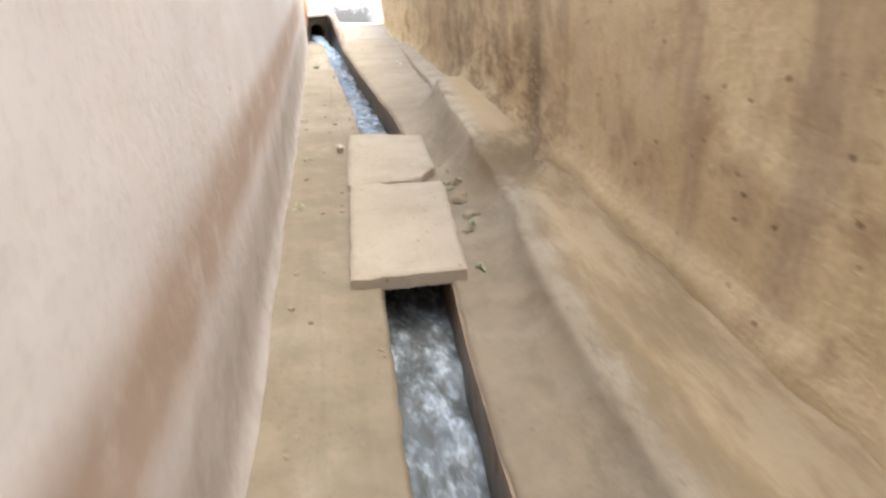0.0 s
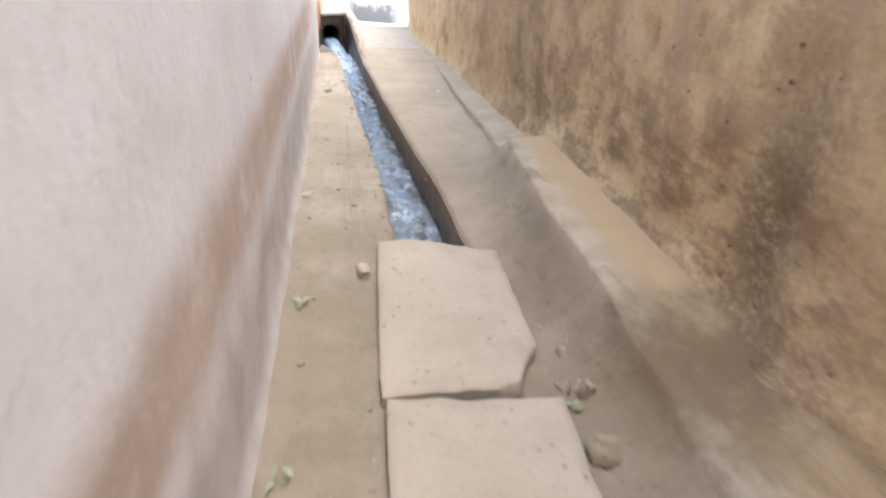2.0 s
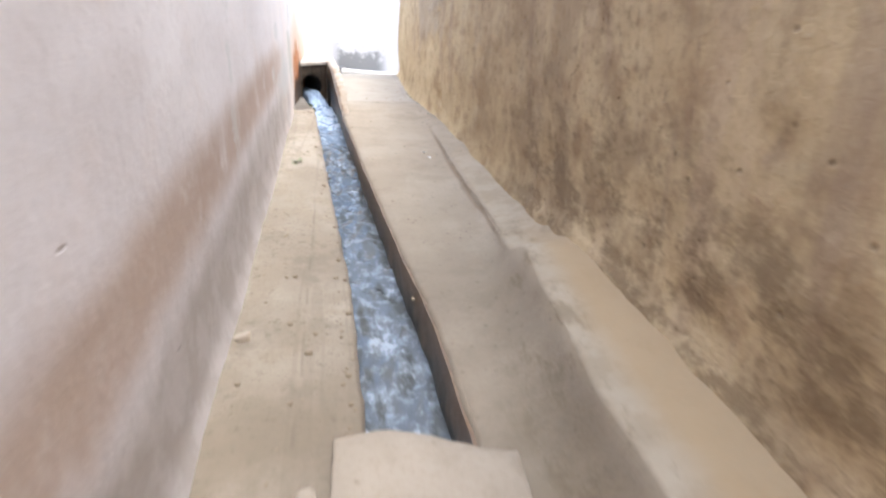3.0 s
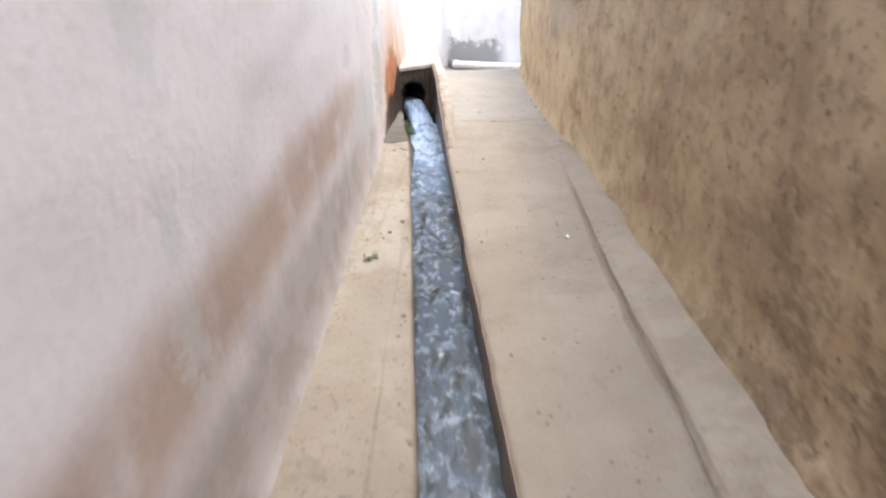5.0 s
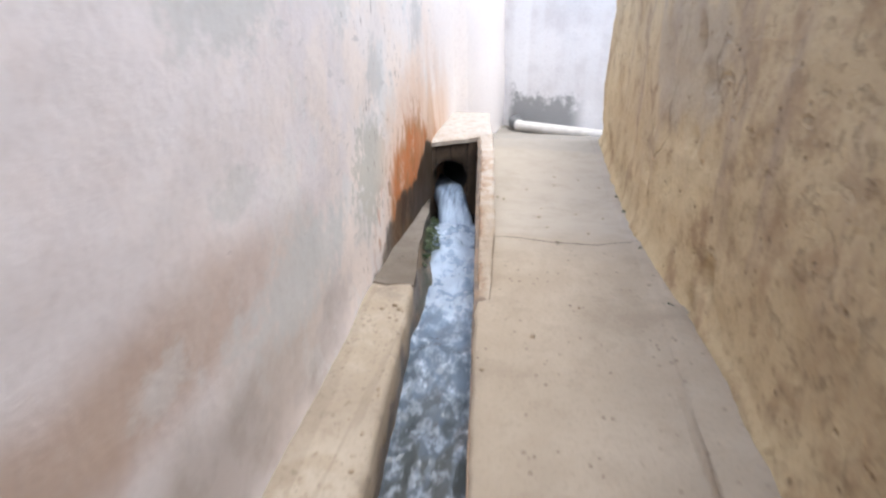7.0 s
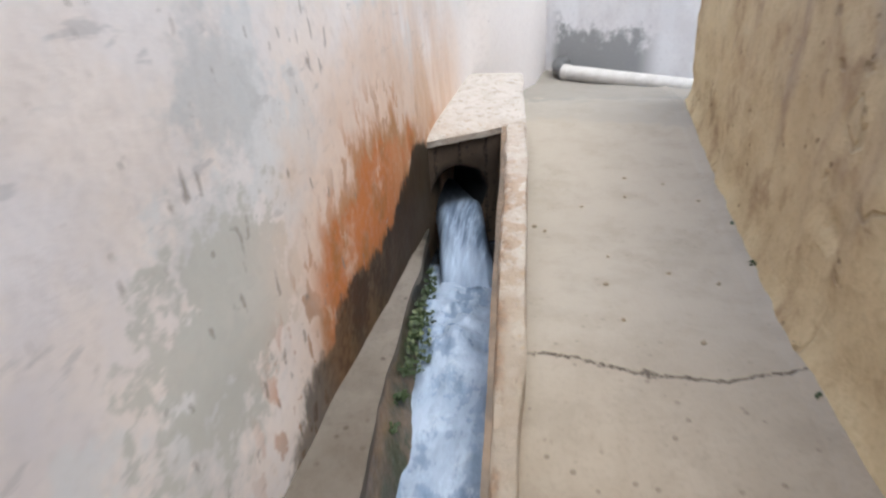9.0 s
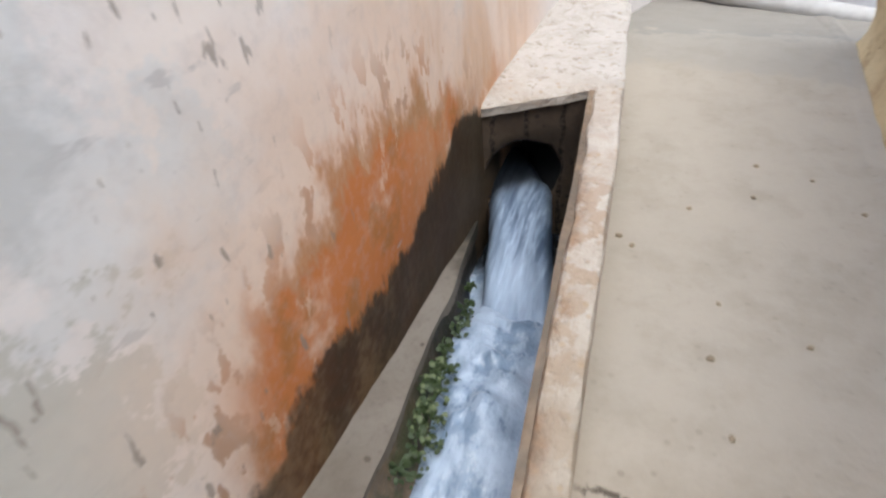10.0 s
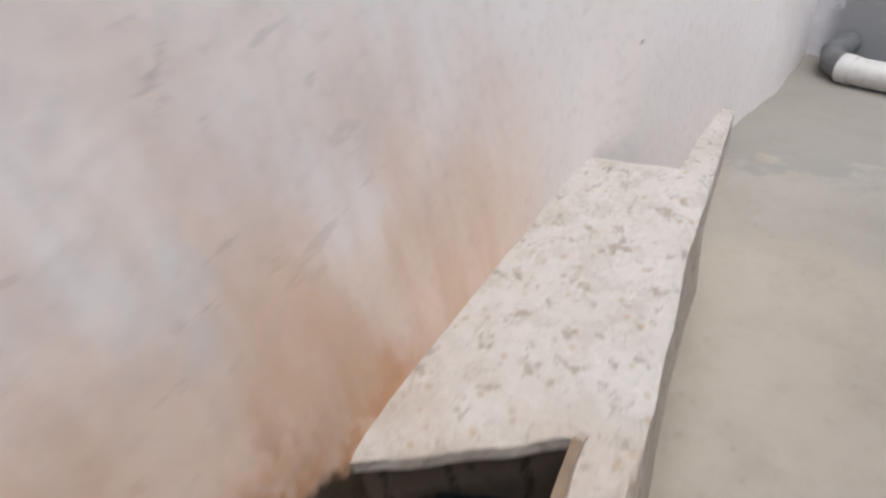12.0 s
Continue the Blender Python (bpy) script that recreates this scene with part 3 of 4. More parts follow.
CH_R = [(-4, 0.36), (0.44, 0.372), (1.05, 0.392), (1.44, 0.423), (3.6, 0.483), (4.2, 0.464), (4.45, 0.445), (4.83, 0.405), (5.3, 0.365), (5.8, 0.325), (6.45, 0.272), (6.9, 0.246), (7.4, 0.205), (7.9, 0.165), (8.35, 0.13), (8.66, 0.103), (8.85, 0.085), (9.15, 0.06), (9.35, 0.05), (9.95, -0.01)]
FLOOR_Z = [(-4, 0.0), (8.8, 0.0), (9.25, -0.054), (9.7, -0.095), (10.0, -0.092), (11.3, -0.07), (11.6, -0.12), (12.3, -0.25), (13, -0.27)]
BENCH_LOW = [(-4, 0.60), (0.8, 0.605), (1.16, 0.625), (1.65, 0.665), (1.95, 0.72), (2.3, 0.735), (2.45, 0.74), (2.6, 0.68), (2.84, 0.645), (3.2, 0.648), (3.5, 0.65), (3.75, 0.665), (4.0, 0.685), (4.38, 0.715), (4.6, 0.775), (4.8, 0.825), (5.0, 0.86), (5.33, 0.89), (5.75, 0.875), (6.36, 0.876), (7.0, 0.888), (7.8, 0.897), (8.6, 0.88), (13, 0.85)]
BENCH_RUN = [(-4, 0.085), (1.65, 0.085), (2.45, 0.09), (2.65, 0.10), (2.84, 0.13), (4.38, 0.115), (4.6, 0.08), (5.0, 0.03), (13, 0.03)]
BENCH_UP = [(-4, 0.095), (2.15, 0.10), (2.4, 0.10), (2.5, 0.13), (2.65, 0.21), (2.85, 0.24), (4.3, 0.25), (4.42, 0.21), (4.6, 0.12), (5.0, 0.06), (6.5, 0.035), (7.6, 0.02), (8.2, 0.0), (13, 0.0)]
FOOT_UP = [(-4, 0.33), (2.0, 0.32), (2.4, 0.2), (2.6, 0.23), (2.8, 0.28), (4.3, 0.275), (4.6, 0.22), (4.9, 0.16), (5.6, 0.07), (7.0, 0.04), (8.2, 0.0), (13, 0.0)]
RIGHT_X = [(-4, 1.10), (2.2, 1.07), (2.6, 1.09), (3.2, 1.08), (4.3, 1.08), (4.9, 1.10), (5.5, 1.13), (6.5, 1.11), (7.3, 1.095), (7.65, 1.085), (8.0, 1.06), (8.3, 1.025), (8.9, 0.978), (9.15, 0.982), (9.5, 1.007), (10.1, 0.99), (11.33, 0.99)]
KERB_R = [(7.5, 0.25), (8.0, 0.225), (8.4, 0.205), (8.65, 0.2), (8.9, 0.181), (9.22, 0.155), (9.66, 0.123), (10.06, 0.085), (10.45, 0.035), (10.72, 0.017)]
WATER_Z = [(-4, -0.24), (4.2, -0.24), (5.5, -0.21), (7.0, -0.18), (7.9, -0.155), (8.8, -0.15), (9.3, -0.18), (9.5, -0.25), (9.9, -0.32)]
KERB_Z = [(7.9, -0.01), (8.2, 0.03), (8.6, 0.11), (9.32, 0.23), (9.97, 0.264), (10.8, 0.27)]
LEDGE_Z = [(-4, 0.0), (4.1, 0.0), (6.6, 0.026), (7.8, 0.06), (8.2, 0.062)]
SHELF_Z = [(7.9, 0.062), (8.12, 0.05), (9.75, -0.122)]


def left_face(y, z):
    x = table(y, LEFT_X) + table(z, LEFT_LEAN) + 0.012 * fr(0, y, z, 0.9, 3) + 0.004 * fr(0, y, z, 5, 8)
    flare = 0.035 * math.exp(-max(z, 0) / 0.05) * max(0.0, min(1.0, (8.1 - y) / 0.4))
    sunk = 0.028 * math.exp(-abs(z + 0.2) / 0.06) * 0.3 * max(0.0, min(1.0, (y - 8.0) / 0.2)) * max(0.0, min(1.0, (9.7 - y) / 0.2))
    return x + flare + sunk


def right_face(y, z):
    lean = table(y, [(-4, 0.05), (3.5, 0.06), (5.0, 0.04), (7.5, 0.0), (11.4, -0.02)])
    x = table(y, RIGHT_X) - lean * min(max(z - 0.2, 0), 1.0) + 0.022 * fr(1, y, z, 1.3, 13) + table(y, [(-4, 0.008), (4.5, 0.008), (6.5, 0.011), (11, 0.012)]) * fr(1, y, z, 6, 18)
    x += 0.035 * math.exp(-(((y - 2.56 + 0.06 * nz(0, 0, z, 3, 4)) / 0.09) ** 2)) * (0.4 + 0.6 * math.exp(-max(z - 0.2, 0) / 0.5))
    for y0, z0, ry, rz, d in ((7.98, 0.2, 0.045, 0.07, 0.07), (8.07, 0.04, 0.035, 0.03, 0.06), (8.45, 1.06, 0.035, 0.07, 0.06), (9.0, 0.33, 0.05, 0.03, 0.04), (8.3, 0.91, 0.05, 0.03, 0.03), (8.35, 0.66, 0.05, 0.05, 0.03), (6.5, 0.75, 0.06, 0.04, 0.03), (3.36, 0.93, 0.04, 0.04, 0.03)):
        q = ((y - y0) / ry) ** 2 + ((z - z0) / rz) ** 2
        if q < 9:
            x += d * math.exp(-q * q)
    return x - 0.04 * math.exp(-max(z - table(y, FOOT_UP) - table(y, FLOOR_Z), 0) / 0.05)


# ---- structure ----
def zs_for(lo, hi):
    return steps(lo, 1.35, 0.035) + steps(1.35, hi, 0.2)[1:]


def rise(y, z):
    """Unseen wall tops: set tall at the start to keep light out, low beyond."""
    high = table(y, [(-4, 3.8), (3.0, 3.5), (6.0, 2.8), (8.5, 1.8), (10.5, 1.6), (13, 1.6)])
    return z if z <= 1.35 else 1.35 + (z - 1.35) / 0.3 * (high - 1.35)


YS = steps(-4.0, 6.5, 0.07) + steps(6.5, 11.33, 0.04)[1:]
wall_left = part("wall_left", sheet(YS + steps(11.33, 12.8, 0.05)[1:], zs_for(-0.7, 1.65), lambda y, z: (left_face(y, rise(y, z)), y, rise(y, z)), (-0.45, 0, 0)), MAT_LEFT)
tagged(wall_left, "pinkish lilac plaster wall with rust stains and grey repairs", "wall", kind="structure")
wall_right = part("wall_right", sheet(YS, zs_for(-0.5, 1.65), lambda y, z: (right_face(y, rise(y, z)), y, rise(y, z)), (0.45, 0, 0)), MAT_RIGHT)
tagged(wall_right, "pitted ochre mud plaster wall with dark streaks", "wall", kind="structure")
wall_end = part("wall_end", sheet(steps(-0.6, 5.0, 0.08), steps(-0.5, 1.6, 0.08), lambda x, z: (x, 12.75 - 0.35 * x + 0.008 * fr(x, 3, z, 2, 23), z), (0, 0.3, 0)), MAT_END)
tagged(wall_end, "whitewashed end wall with grey damp blotches at its foot", "wall", kind="structure")
# unseen wall, added to shut the alley off behind the start
wall_back = part("wall_back", sheet(steps(-1.0, 2.0, 0.3), steps(-0.7, 4.4, 0.3), lambda x, z: (x, -3.9, z), (0, -0.3, 0)), MAT_RIGHT)
tagged(wall_back, "plain ochre plaster wall added out of sight to close the alley", "wall", kind="structure")
ground = part("ground", sheet(steps(-14, 14, 2.0), steps(-14, 24, 2.0), lambda x, y: (x, y, -0.75), (0, 0, -0.2)), MAT_GROUND)
tagged(ground, "bare brown earth under and round the alley", "ground", kind="structure")


def floor_point(y, v):
    """Across the path: 0 at the channel, 1 at the bench's foot, 2 at its edge, 3 at the wall, 4 inside the wall."""
    z0 = table(y, FLOOR_Z)
    a = table(y, CH_R) + 0.008 * nz(0, y, 0, 7, 2) + 0.006 * nz(0, y, 0, 19, 4) if y < 10.0 else (table(y, KERB_R) - 0.05 if y < 10.7 else -0.4)
    b = table(y, BENCH_LOW) + 0.010 * nz(0, y, 0, 3, 6)
    c = b + table(y, BENCH_RUN) + 0.010 * nz(0, y, 0, 6, 7)
    d = max(table(y, RIGHT_X), c + 0.04) + 0.0
    marks = [(0.0, a, z0 - 0.03), (0.04, a + 0.004, z0 - 0.01), (0.1, a + 0.018, z0), (0.8, b - 0.15, z0), (1.0, b - 0.02, z0 + 0.14 * table(y, BENCH_UP)), (1.5, b + 0.6 * (c - b), z0 + 0.5 * table(y, BENCH_UP)), (1.9, c - 0.006, z0 + 0.92 * table(y, BENCH_UP)), (2.0, c + 0.002, z0 + table(y, BENCH_UP)), (2.12, c + 0.025, z0 + table(y, BENCH_UP) + 0.008), (2.65, c + 0.02 + 0.6 * (d - c - 0.02), z0 + table(y, BENCH_UP) + 0.012 + 0.28 * max(0.0, table(y, FOOT_UP) - table(y, BENCH_UP))), (3.0, d, z0 + table(y, FOOT_UP)), (4.0, d + 0.2, z0 + table(y, FOOT_UP))]
    for (p, xa, za), (q, xb, zb) in zip(marks, marks[1:]):
        if v <= q:
            k = (v - p) / (q - p)
            x, z = xa + (xb - xa) * k, za + (zb - za) * k
            break
    calm = min(1.0, v / 0.3)
    dip = -0.03 * math.exp(-(((y - 2.9) / 0.7) ** 2) - ((x - 0.62) / 0.1) ** 2)
    rough = 0.010 * max(0.0, min(1.0, (v - 0.8) / 0.4)) * max(0.0, min(1.0, (5.2 - y) / 0.6))
    return (x, y, z + dip + calm * (0.010 * fr(x, y, 0, 1.7, 31) + 0.004 * fr(x, y, 0, 9, 33)) + rough * fr(x, y, 0, 6, 37))


VS = [0, 0.04, 0.1] + steps(0.1, 1.0, 0.09)[1:] + steps(1, 1.8, 0.2)[1:] + [1.9, 1.95, 2.0, 2.06, 2.12] + steps(2.12, 3, 0.11)[1:] + [4]
FY = steps(-3.9, 9.98, 0.05) + steps(10.02, 12.9, 0.06)
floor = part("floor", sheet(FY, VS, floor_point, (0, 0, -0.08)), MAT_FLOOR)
tagged(floor, "pale trodden render path with a raised bench along the wall", "floor", kind="structure")
yard = part("yard_floor", sheet(steps(1.0, 5.0, 0.15), steps(11.1, 13.0, 0.15), lambda x, y: (x, y, table(y, FLOOR_Z) - 0.02 + 0.008 * fr(x, y, 0, 2, 35)), (0, 0, -0.1)), MAT_FLOOR)
tagged(yard, "pale rendered ground past the corner", "floor", kind="structure")


def ledge_point(y, v):
    a, b = table(y, LEFT_X) - 0.08, table(y, CH_L) + 0.008 * nz(2, y, 0, 8, 12) + 0.005 * nz(2, y, 0, 21, 14)
    if v > 0.9:
        x, z = b - 0.02 + (v - 0.9) * 0.2, table(y, LEDGE_Z) + 0.012 - ((v - 0.9) / 0.1) ** 2 * 0.018
    else:
        x, z = a + (b - 0.02 - a) * v / 0.9, table(y, LEDGE_Z) + 0.012
    z += 0.010 * fr(x, y, 0, 2.2, 41) + 0.005 * fr(x, y, 0, 9, 43) + 0.008 * max(-1, min(1, (x + 0.03 + 0.02 * nz(0, y, 0, 1.5, 3)) * -60))
    end = min(1.0, max(0.0, (y - 7.9 - 0.1 * nz(x, 2, 0, 9, 5)) / 0.25))
    return (x, y + end * 0.05 * nz(x, 0, 0, 14, 8), z - 0.05 * end * end)


ledge = part("ledge", sheet(steps(-3.9, 8.16, 0.05), steps(0, 0.9, 0.09) + [0.93, 0.96, 0.98, 1.0], ledge_point, (0, 0, -0.12)), MAT_LEDGE)
tagged(ledge, "dusty rendered ledge between wall and water channel", "ledge", kind="structure")
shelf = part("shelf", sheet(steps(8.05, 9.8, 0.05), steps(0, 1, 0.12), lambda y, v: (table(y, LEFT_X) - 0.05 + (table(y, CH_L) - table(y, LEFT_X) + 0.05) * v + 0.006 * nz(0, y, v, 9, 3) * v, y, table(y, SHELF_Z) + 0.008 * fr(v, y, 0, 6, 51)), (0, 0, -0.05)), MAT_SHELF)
tagged(shelf, "narrow pale render shelf sunk beside the outlet", "ledge", kind="structure")


def channel_left(y, z):
    drop = table(y, LEDGE_Z) if y < 8.0 else table(y, SHELF_Z)
    zz = -0.7 + (drop - 0.012 + 0.7) * z
    lean = 0.55 * max(0.0, drop - 0.03 - zz) * max(0.0, min(1.0, (y - 8.0) / 0.5)) * max(0.0, min(1.0, (9.55 - y) / 0.35))
    return (table(y, CH_L) - 0.004 + lean + 0.014 * fr(0, y, zz, 6, 61) * (1 - z * 0.6), y, zz)


def channel_right(y, z):
    top = table(y, KERB_Z)
    zz = -0.7 + (top - 0.008 + 0.7) * z
    return (table(y, CH_R) - 0.004 + 0.010 * fr(3, y, zz, 5, 63) * (1 - z * 0.6), y, zz)


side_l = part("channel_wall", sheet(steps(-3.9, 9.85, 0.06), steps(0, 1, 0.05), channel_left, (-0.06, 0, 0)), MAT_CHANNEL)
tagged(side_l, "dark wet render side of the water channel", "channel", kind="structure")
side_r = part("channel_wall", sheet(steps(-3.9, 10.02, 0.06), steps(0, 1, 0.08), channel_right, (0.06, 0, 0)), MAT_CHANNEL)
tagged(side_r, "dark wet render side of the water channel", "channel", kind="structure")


def kerb_point(y, v):
    a, b = table(y, CH_R) + 0.014, table(y, KERB_R)
    lift = table(y, KERB_Z) + 0.012 * min(1.0, (y - 7.9) / 0.5)
    x = a + (b - a) * v + 0.006 * nz(0, y, v, 10, 71) * (1 if 0.05 < v < 0.95 else 1.4)
    edge = -0.012 * (max(0, abs(v - 0.5) - 0.42) / 0.08) ** 2
    return (x, y, lift - 0.008 + edge + 0.006 * fr(x, y, 0, 9, 73))


kerb = part("kerb", sheet(steps(7.9, 9.97, 0.04), [0, 0.03, 0.08] + steps(0.08, 0.92, 0.12)[1:] + [0.97, 1], kerb_point, (0, 0, -0.45)), MAT_KERB)
tagged(kerb, "flaking pinkish rendered kerb along the water channel", "kerb", kind="structure")


def cap_point(u, v):
    x1 = -0.36 + 0.46 * v
    y0 = 9.962 + 0.615 * (min(x1, -0.012) + 0.012)
    y = y0 + (10.72 - y0) * u
    x = -0.36 + (table(y, KERB_R) + 0.36) * v
    rim = -0.014 * (max(0.0, 0.06 - u) / 0.06) ** 2 - 0.012 * (max(0.0, v - 0.93) / 0.07) ** 2
    return (x + 0.006 * nz(0, y, 0, 12, 3) * v, y + 0.008 * nz(x, 0, 0, 16, 4) * (1 - u), table(y, KERB_Z) + 0.006 + rim + 0.007 * fr(x, y, 0, 7, 81))


cap = part("outlet_cap", sheet([0, 0.02, 0.05] + steps(0.08, 1, 0.04), steps(0, 1, 0.04), cap_point, (0, 0, -0.028)), MAT_KERB)
tagged(cap, "rough whitewashed cap over the water outlet", "cap", kind="structure")
block = part("outlet_block", sheet(steps(9.975, 10.71, 0.05), steps(0, 1, 0.1), lambda y, v: (-0.02 + (table(y, KERB_R) + 0.012) * v + 0.004 * fr(v, y, 0, 7, 85), y, 0.25), (0, 0, -0.46)), MAT_KERB)
tagged(block, "rendered block under the whitewashed outlet cap", "outlet", kind="structure")
plinth = part("plinth", sheet(steps(10.72, 11.55, 0.03), steps(0, 1, 0.2), lambda y, v: (table(y, LEFT_X) - 0.04 + (0.04 + table(y, [(10.72, 0.17), (11.05, 0.115), (11.6, 0.03), (11.95, 0.02)])) * v, y, 0.03 - 0.02 * v + 0.006 * fr(v, y, 0, 9, 83)), (0, 0, -0.25)), MAT_KERB)
tagged(plinth, "thin pale plaster skirting at the wall foot", "plinth", kind="structure")


def outlet_face(inside):
    """The render face under the cap, with a round hole in it; or, inside, the pipe behind that hole."""
    bm = bmesh.new()
    a, along, up = Vector((-0.315, 9.79, 0)), Vector((0.852, 0.524, 0)).normalized(), Vector((0, 0, 1))
    cu, cv, r, w = 0.138, -0.032, 0.136, 0.39
    inward = Vector((-along.y, along.x, 0))
    rings = []
    for k in range(48):
        t = 2 * math.pi * k / 48
        cx, sy = math.cos(t), math.sin(t)
        rr = r * (1 + 0.07 * nz(cx, sy, 0, 2.5, 91))
        reach = min((w - cu if cx > 0 else cu) / max(abs(cx), 1e-6), (0.255 - cv if sy > 0 else 0.7 + cv) / max(abs(sy), 1e-6))
        row = []
        levels = ((rr, 0.004), (rr * 0.985, 0.03), (rr * 0.97, 0.25), (rr * 0.97, 0.8)) if inside else ((reach, 0), (rr + (reach - rr) * 0.7, 0), (rr + (reach - rr) * 0.4, 0), (rr + 0.012, 0.0), (rr, 0.008))
        for d, q in levels:
            p = a + along * (cu + cx * d) + up * (cv + sy * d) + inward * (q + (0.008 * fr(cx * d * 3, sy * d * 3, 0, 4, 93) if q == 0 else 0))
            row.append(bm.verts.new(p))
        rings.append(row)
    for k in range(48):
        p, q = rings[k], rings[(k + 1) % 48]
        for j in range(len(p) - 1):
            bm.faces.new((p[j], q[j], q[j + 1], p[j + 1]))
    if inside:
        bm.faces.new([row[-1] for row in rings])
    return bm


face = part("outlet_wall", outlet_face(False), MAT_FACE)
tagged(face, "brown rendered outlet wall with a round pipe mouth", "outlet", kind="structure")
part("pipe_mouth", outlet_face(True), MAT_HOLE, face, "wet inside of the pipe, its shade painted black")


def water_point(y, v):
    a, b = table(y, CH_L) - 0.03, table(y, CH_R) + 0.03
    x = a + (b - a) * v
    wild = table(y, [(-4, 0.022), (6.5, 0.022), (8.0, 0.024), (9.3, 0.026), (9.9, 0.012)])
    z = table(y, WATER_Z) + wild * (nz(x, y * 0.5, 0, 9, 101) + 0.7 * nz(x, y * 0.5, 0, 19, 103) + 0.4 * abs(nz(x, y * 0.6, 0, 38, 105)))
    hump = (0.045 + 0.03 * nz(x, y, 0, 24, 107)) * math.exp(-(((y - 9.12) / 0.25) ** 2) - ((x + 0.09) / 0.1) ** 2)
    return (x, y, z + hump)


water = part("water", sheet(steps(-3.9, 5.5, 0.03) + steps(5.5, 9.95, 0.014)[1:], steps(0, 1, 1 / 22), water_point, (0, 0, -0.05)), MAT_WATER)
tagged(water, "fast grey-blue water with white froth", "water", kind="structure")


def jet_point(s, v):
    """The sheet of water that leaves the pipe and falls into the channel."""
    q = max(0.0, s)
    side = (v - 0.5) * 2
    across = Vector((0.852, 0.524, 0)).lerp(Vector((1.0, 0.1, 0)), min(1.0, q)).normalized()
    mid = Vector((-0.2 + 0.11 * q, 9.85 - 0.44 * s, 0.0))
    if s < 0:
        mid = Vector((-0.2 + 0.22 * s, 9.85 - 0.36 * s, 0.0))
    half = 0.114 - 0.016 * min(1.0, q * 2.5) + 0.012 * q - (0.012 if s < -0.05 else 0.0)
    p = mid + across * side * half
    z = -0.075 - 0.075 * q * q + 0.01 * (1 - side * side) - 0.05 * abs(side) ** 6
    k = 0.004 + 0.006 * q
    return (p.x + k * nz(v * 3, s, 0, 3, 111), p.y, z + k * (nz(v * 3, s * 0.8, 0, 3, 113) + 0.5 * nz(v * 7, s, 0, 3, 115)))


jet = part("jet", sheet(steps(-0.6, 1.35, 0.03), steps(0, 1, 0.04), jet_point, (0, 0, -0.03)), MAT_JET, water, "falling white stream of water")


# ---- things ----
def path_z(x, y):
    dip = -0.03 * math.exp(-(((y - 2.9) / 0.7) ** 2) - ((x - 0.62) / 0.1) ** 2)
    return table(y, FLOOR_Z) + dip + 0.010 * fr(x, y, 0, 1.7, 31) + 0.004 * fr(x, y, 0, 9, 33)


def ledge_z(x, y):
    return table(y, LEDGE_Z) + 0.012 + 0.010 * fr(x, y, 0, 2.2, 41) + 0.005 * fr(x, y, 0, 9, 43) + 0.008 * max(-1, min(1, (x + 0.03 + 0.02 * nz(0, y, 0, 1.5, 3)) * -60))


def cover_slab(near, far, thick, seed, broken, label):
    """A stone plank laid over the channel: near and far are its left and right corners."""
    (nl, nr), (fl, frr) = [[Vector(p) for p in pair] for pair in (near, far)]

    def point(u, v):
        p = (nl * (1 - v) + nr * v) * (1 - u) + (fl * (1 - v) + frr * v) * u
        rim = min(u, 1 - u, v * 0.5, (1 - v) * 0.5)
        x = p.x + 0.006 * nz(0, u * 3, 0, 2.5, seed) * (1 if v > 0.5 else -1) * (abs(v - 0.5) * 2) + 0.004 * nz(0, u * 9, v, 3, seed + 4)
        y = p.y + 0.014 * nz(v * 3, 0, 0, 1.8, seed + 2) * (abs(u - 0.5) * 2)
        y += (0.05 * math.sin(math.pi * min(1.0, v * 1.25)) * u ** 6) if broken else 0.0
        if broken == "near":
            x -= 0.085 * max(0, (0.2 - u) / 0.2) ** 0.5 * max(0, (v - 0.7) / 0.3)
            y += 0.02 * max(0, (0.2 - u) / 0.2) * max(0, (v - 0.7) / 0.3)
        z = p.z - 0.012 * (max(0.0, 0.03 - rim) / 0.03) ** 2 + 0.006 * fr(x, y, 0, 5, seed + 6) + 0.003 * fr(x, y, 0, 18, seed + 8)
        return (x, y, z)

    us = [0, 0.008, 0.02] + steps(0.02, 0.98, 0.04)[1:] + [0.992, 1]
    ob = part("cover_slab", sheet(us, us, point, (0, 0, -thick)), MAT_SLAB)
    return tagged(ob, label, "stone slab", "slabs over the channel")


cover_slab(((0.018, 1.485, 0.06), (0.484, 1.496, 0.06)), ((0.055, 2.555, 0.058), (0.562, 2.515, 0.058)), 0.058, 201, "", "large beige stone slab laid across the water channel")
cover_slab(((0.042, 2.575, 0.055), (0.55, 2.58, 0.055)), ((0.085, 3.545, 0.056), (0.575, 3.44, 0.056)), 0.054, 211, "near", "beige stone slab with a broken corner across the channel")


def loose_stone(name, x, y, z, sx, sy, sz, turn, seed, label, group, material=MAT_RUBBLE, cut=0.72):
    bm = stone_mesh(seed, sx, sy, sz, 0.22 if cut < 0.8 else 0.35, 2 if cut < 0.8 else 3, cut)
    ob = part(name, bm, material)
    ob.matrix_world = pose(x, y, z + sz * 0.5, 6 * nz(seed, 0, 0, 1), 6 * nz(0, seed, 0, 1), turn)
    return tagged(ob, label, "stone", group)


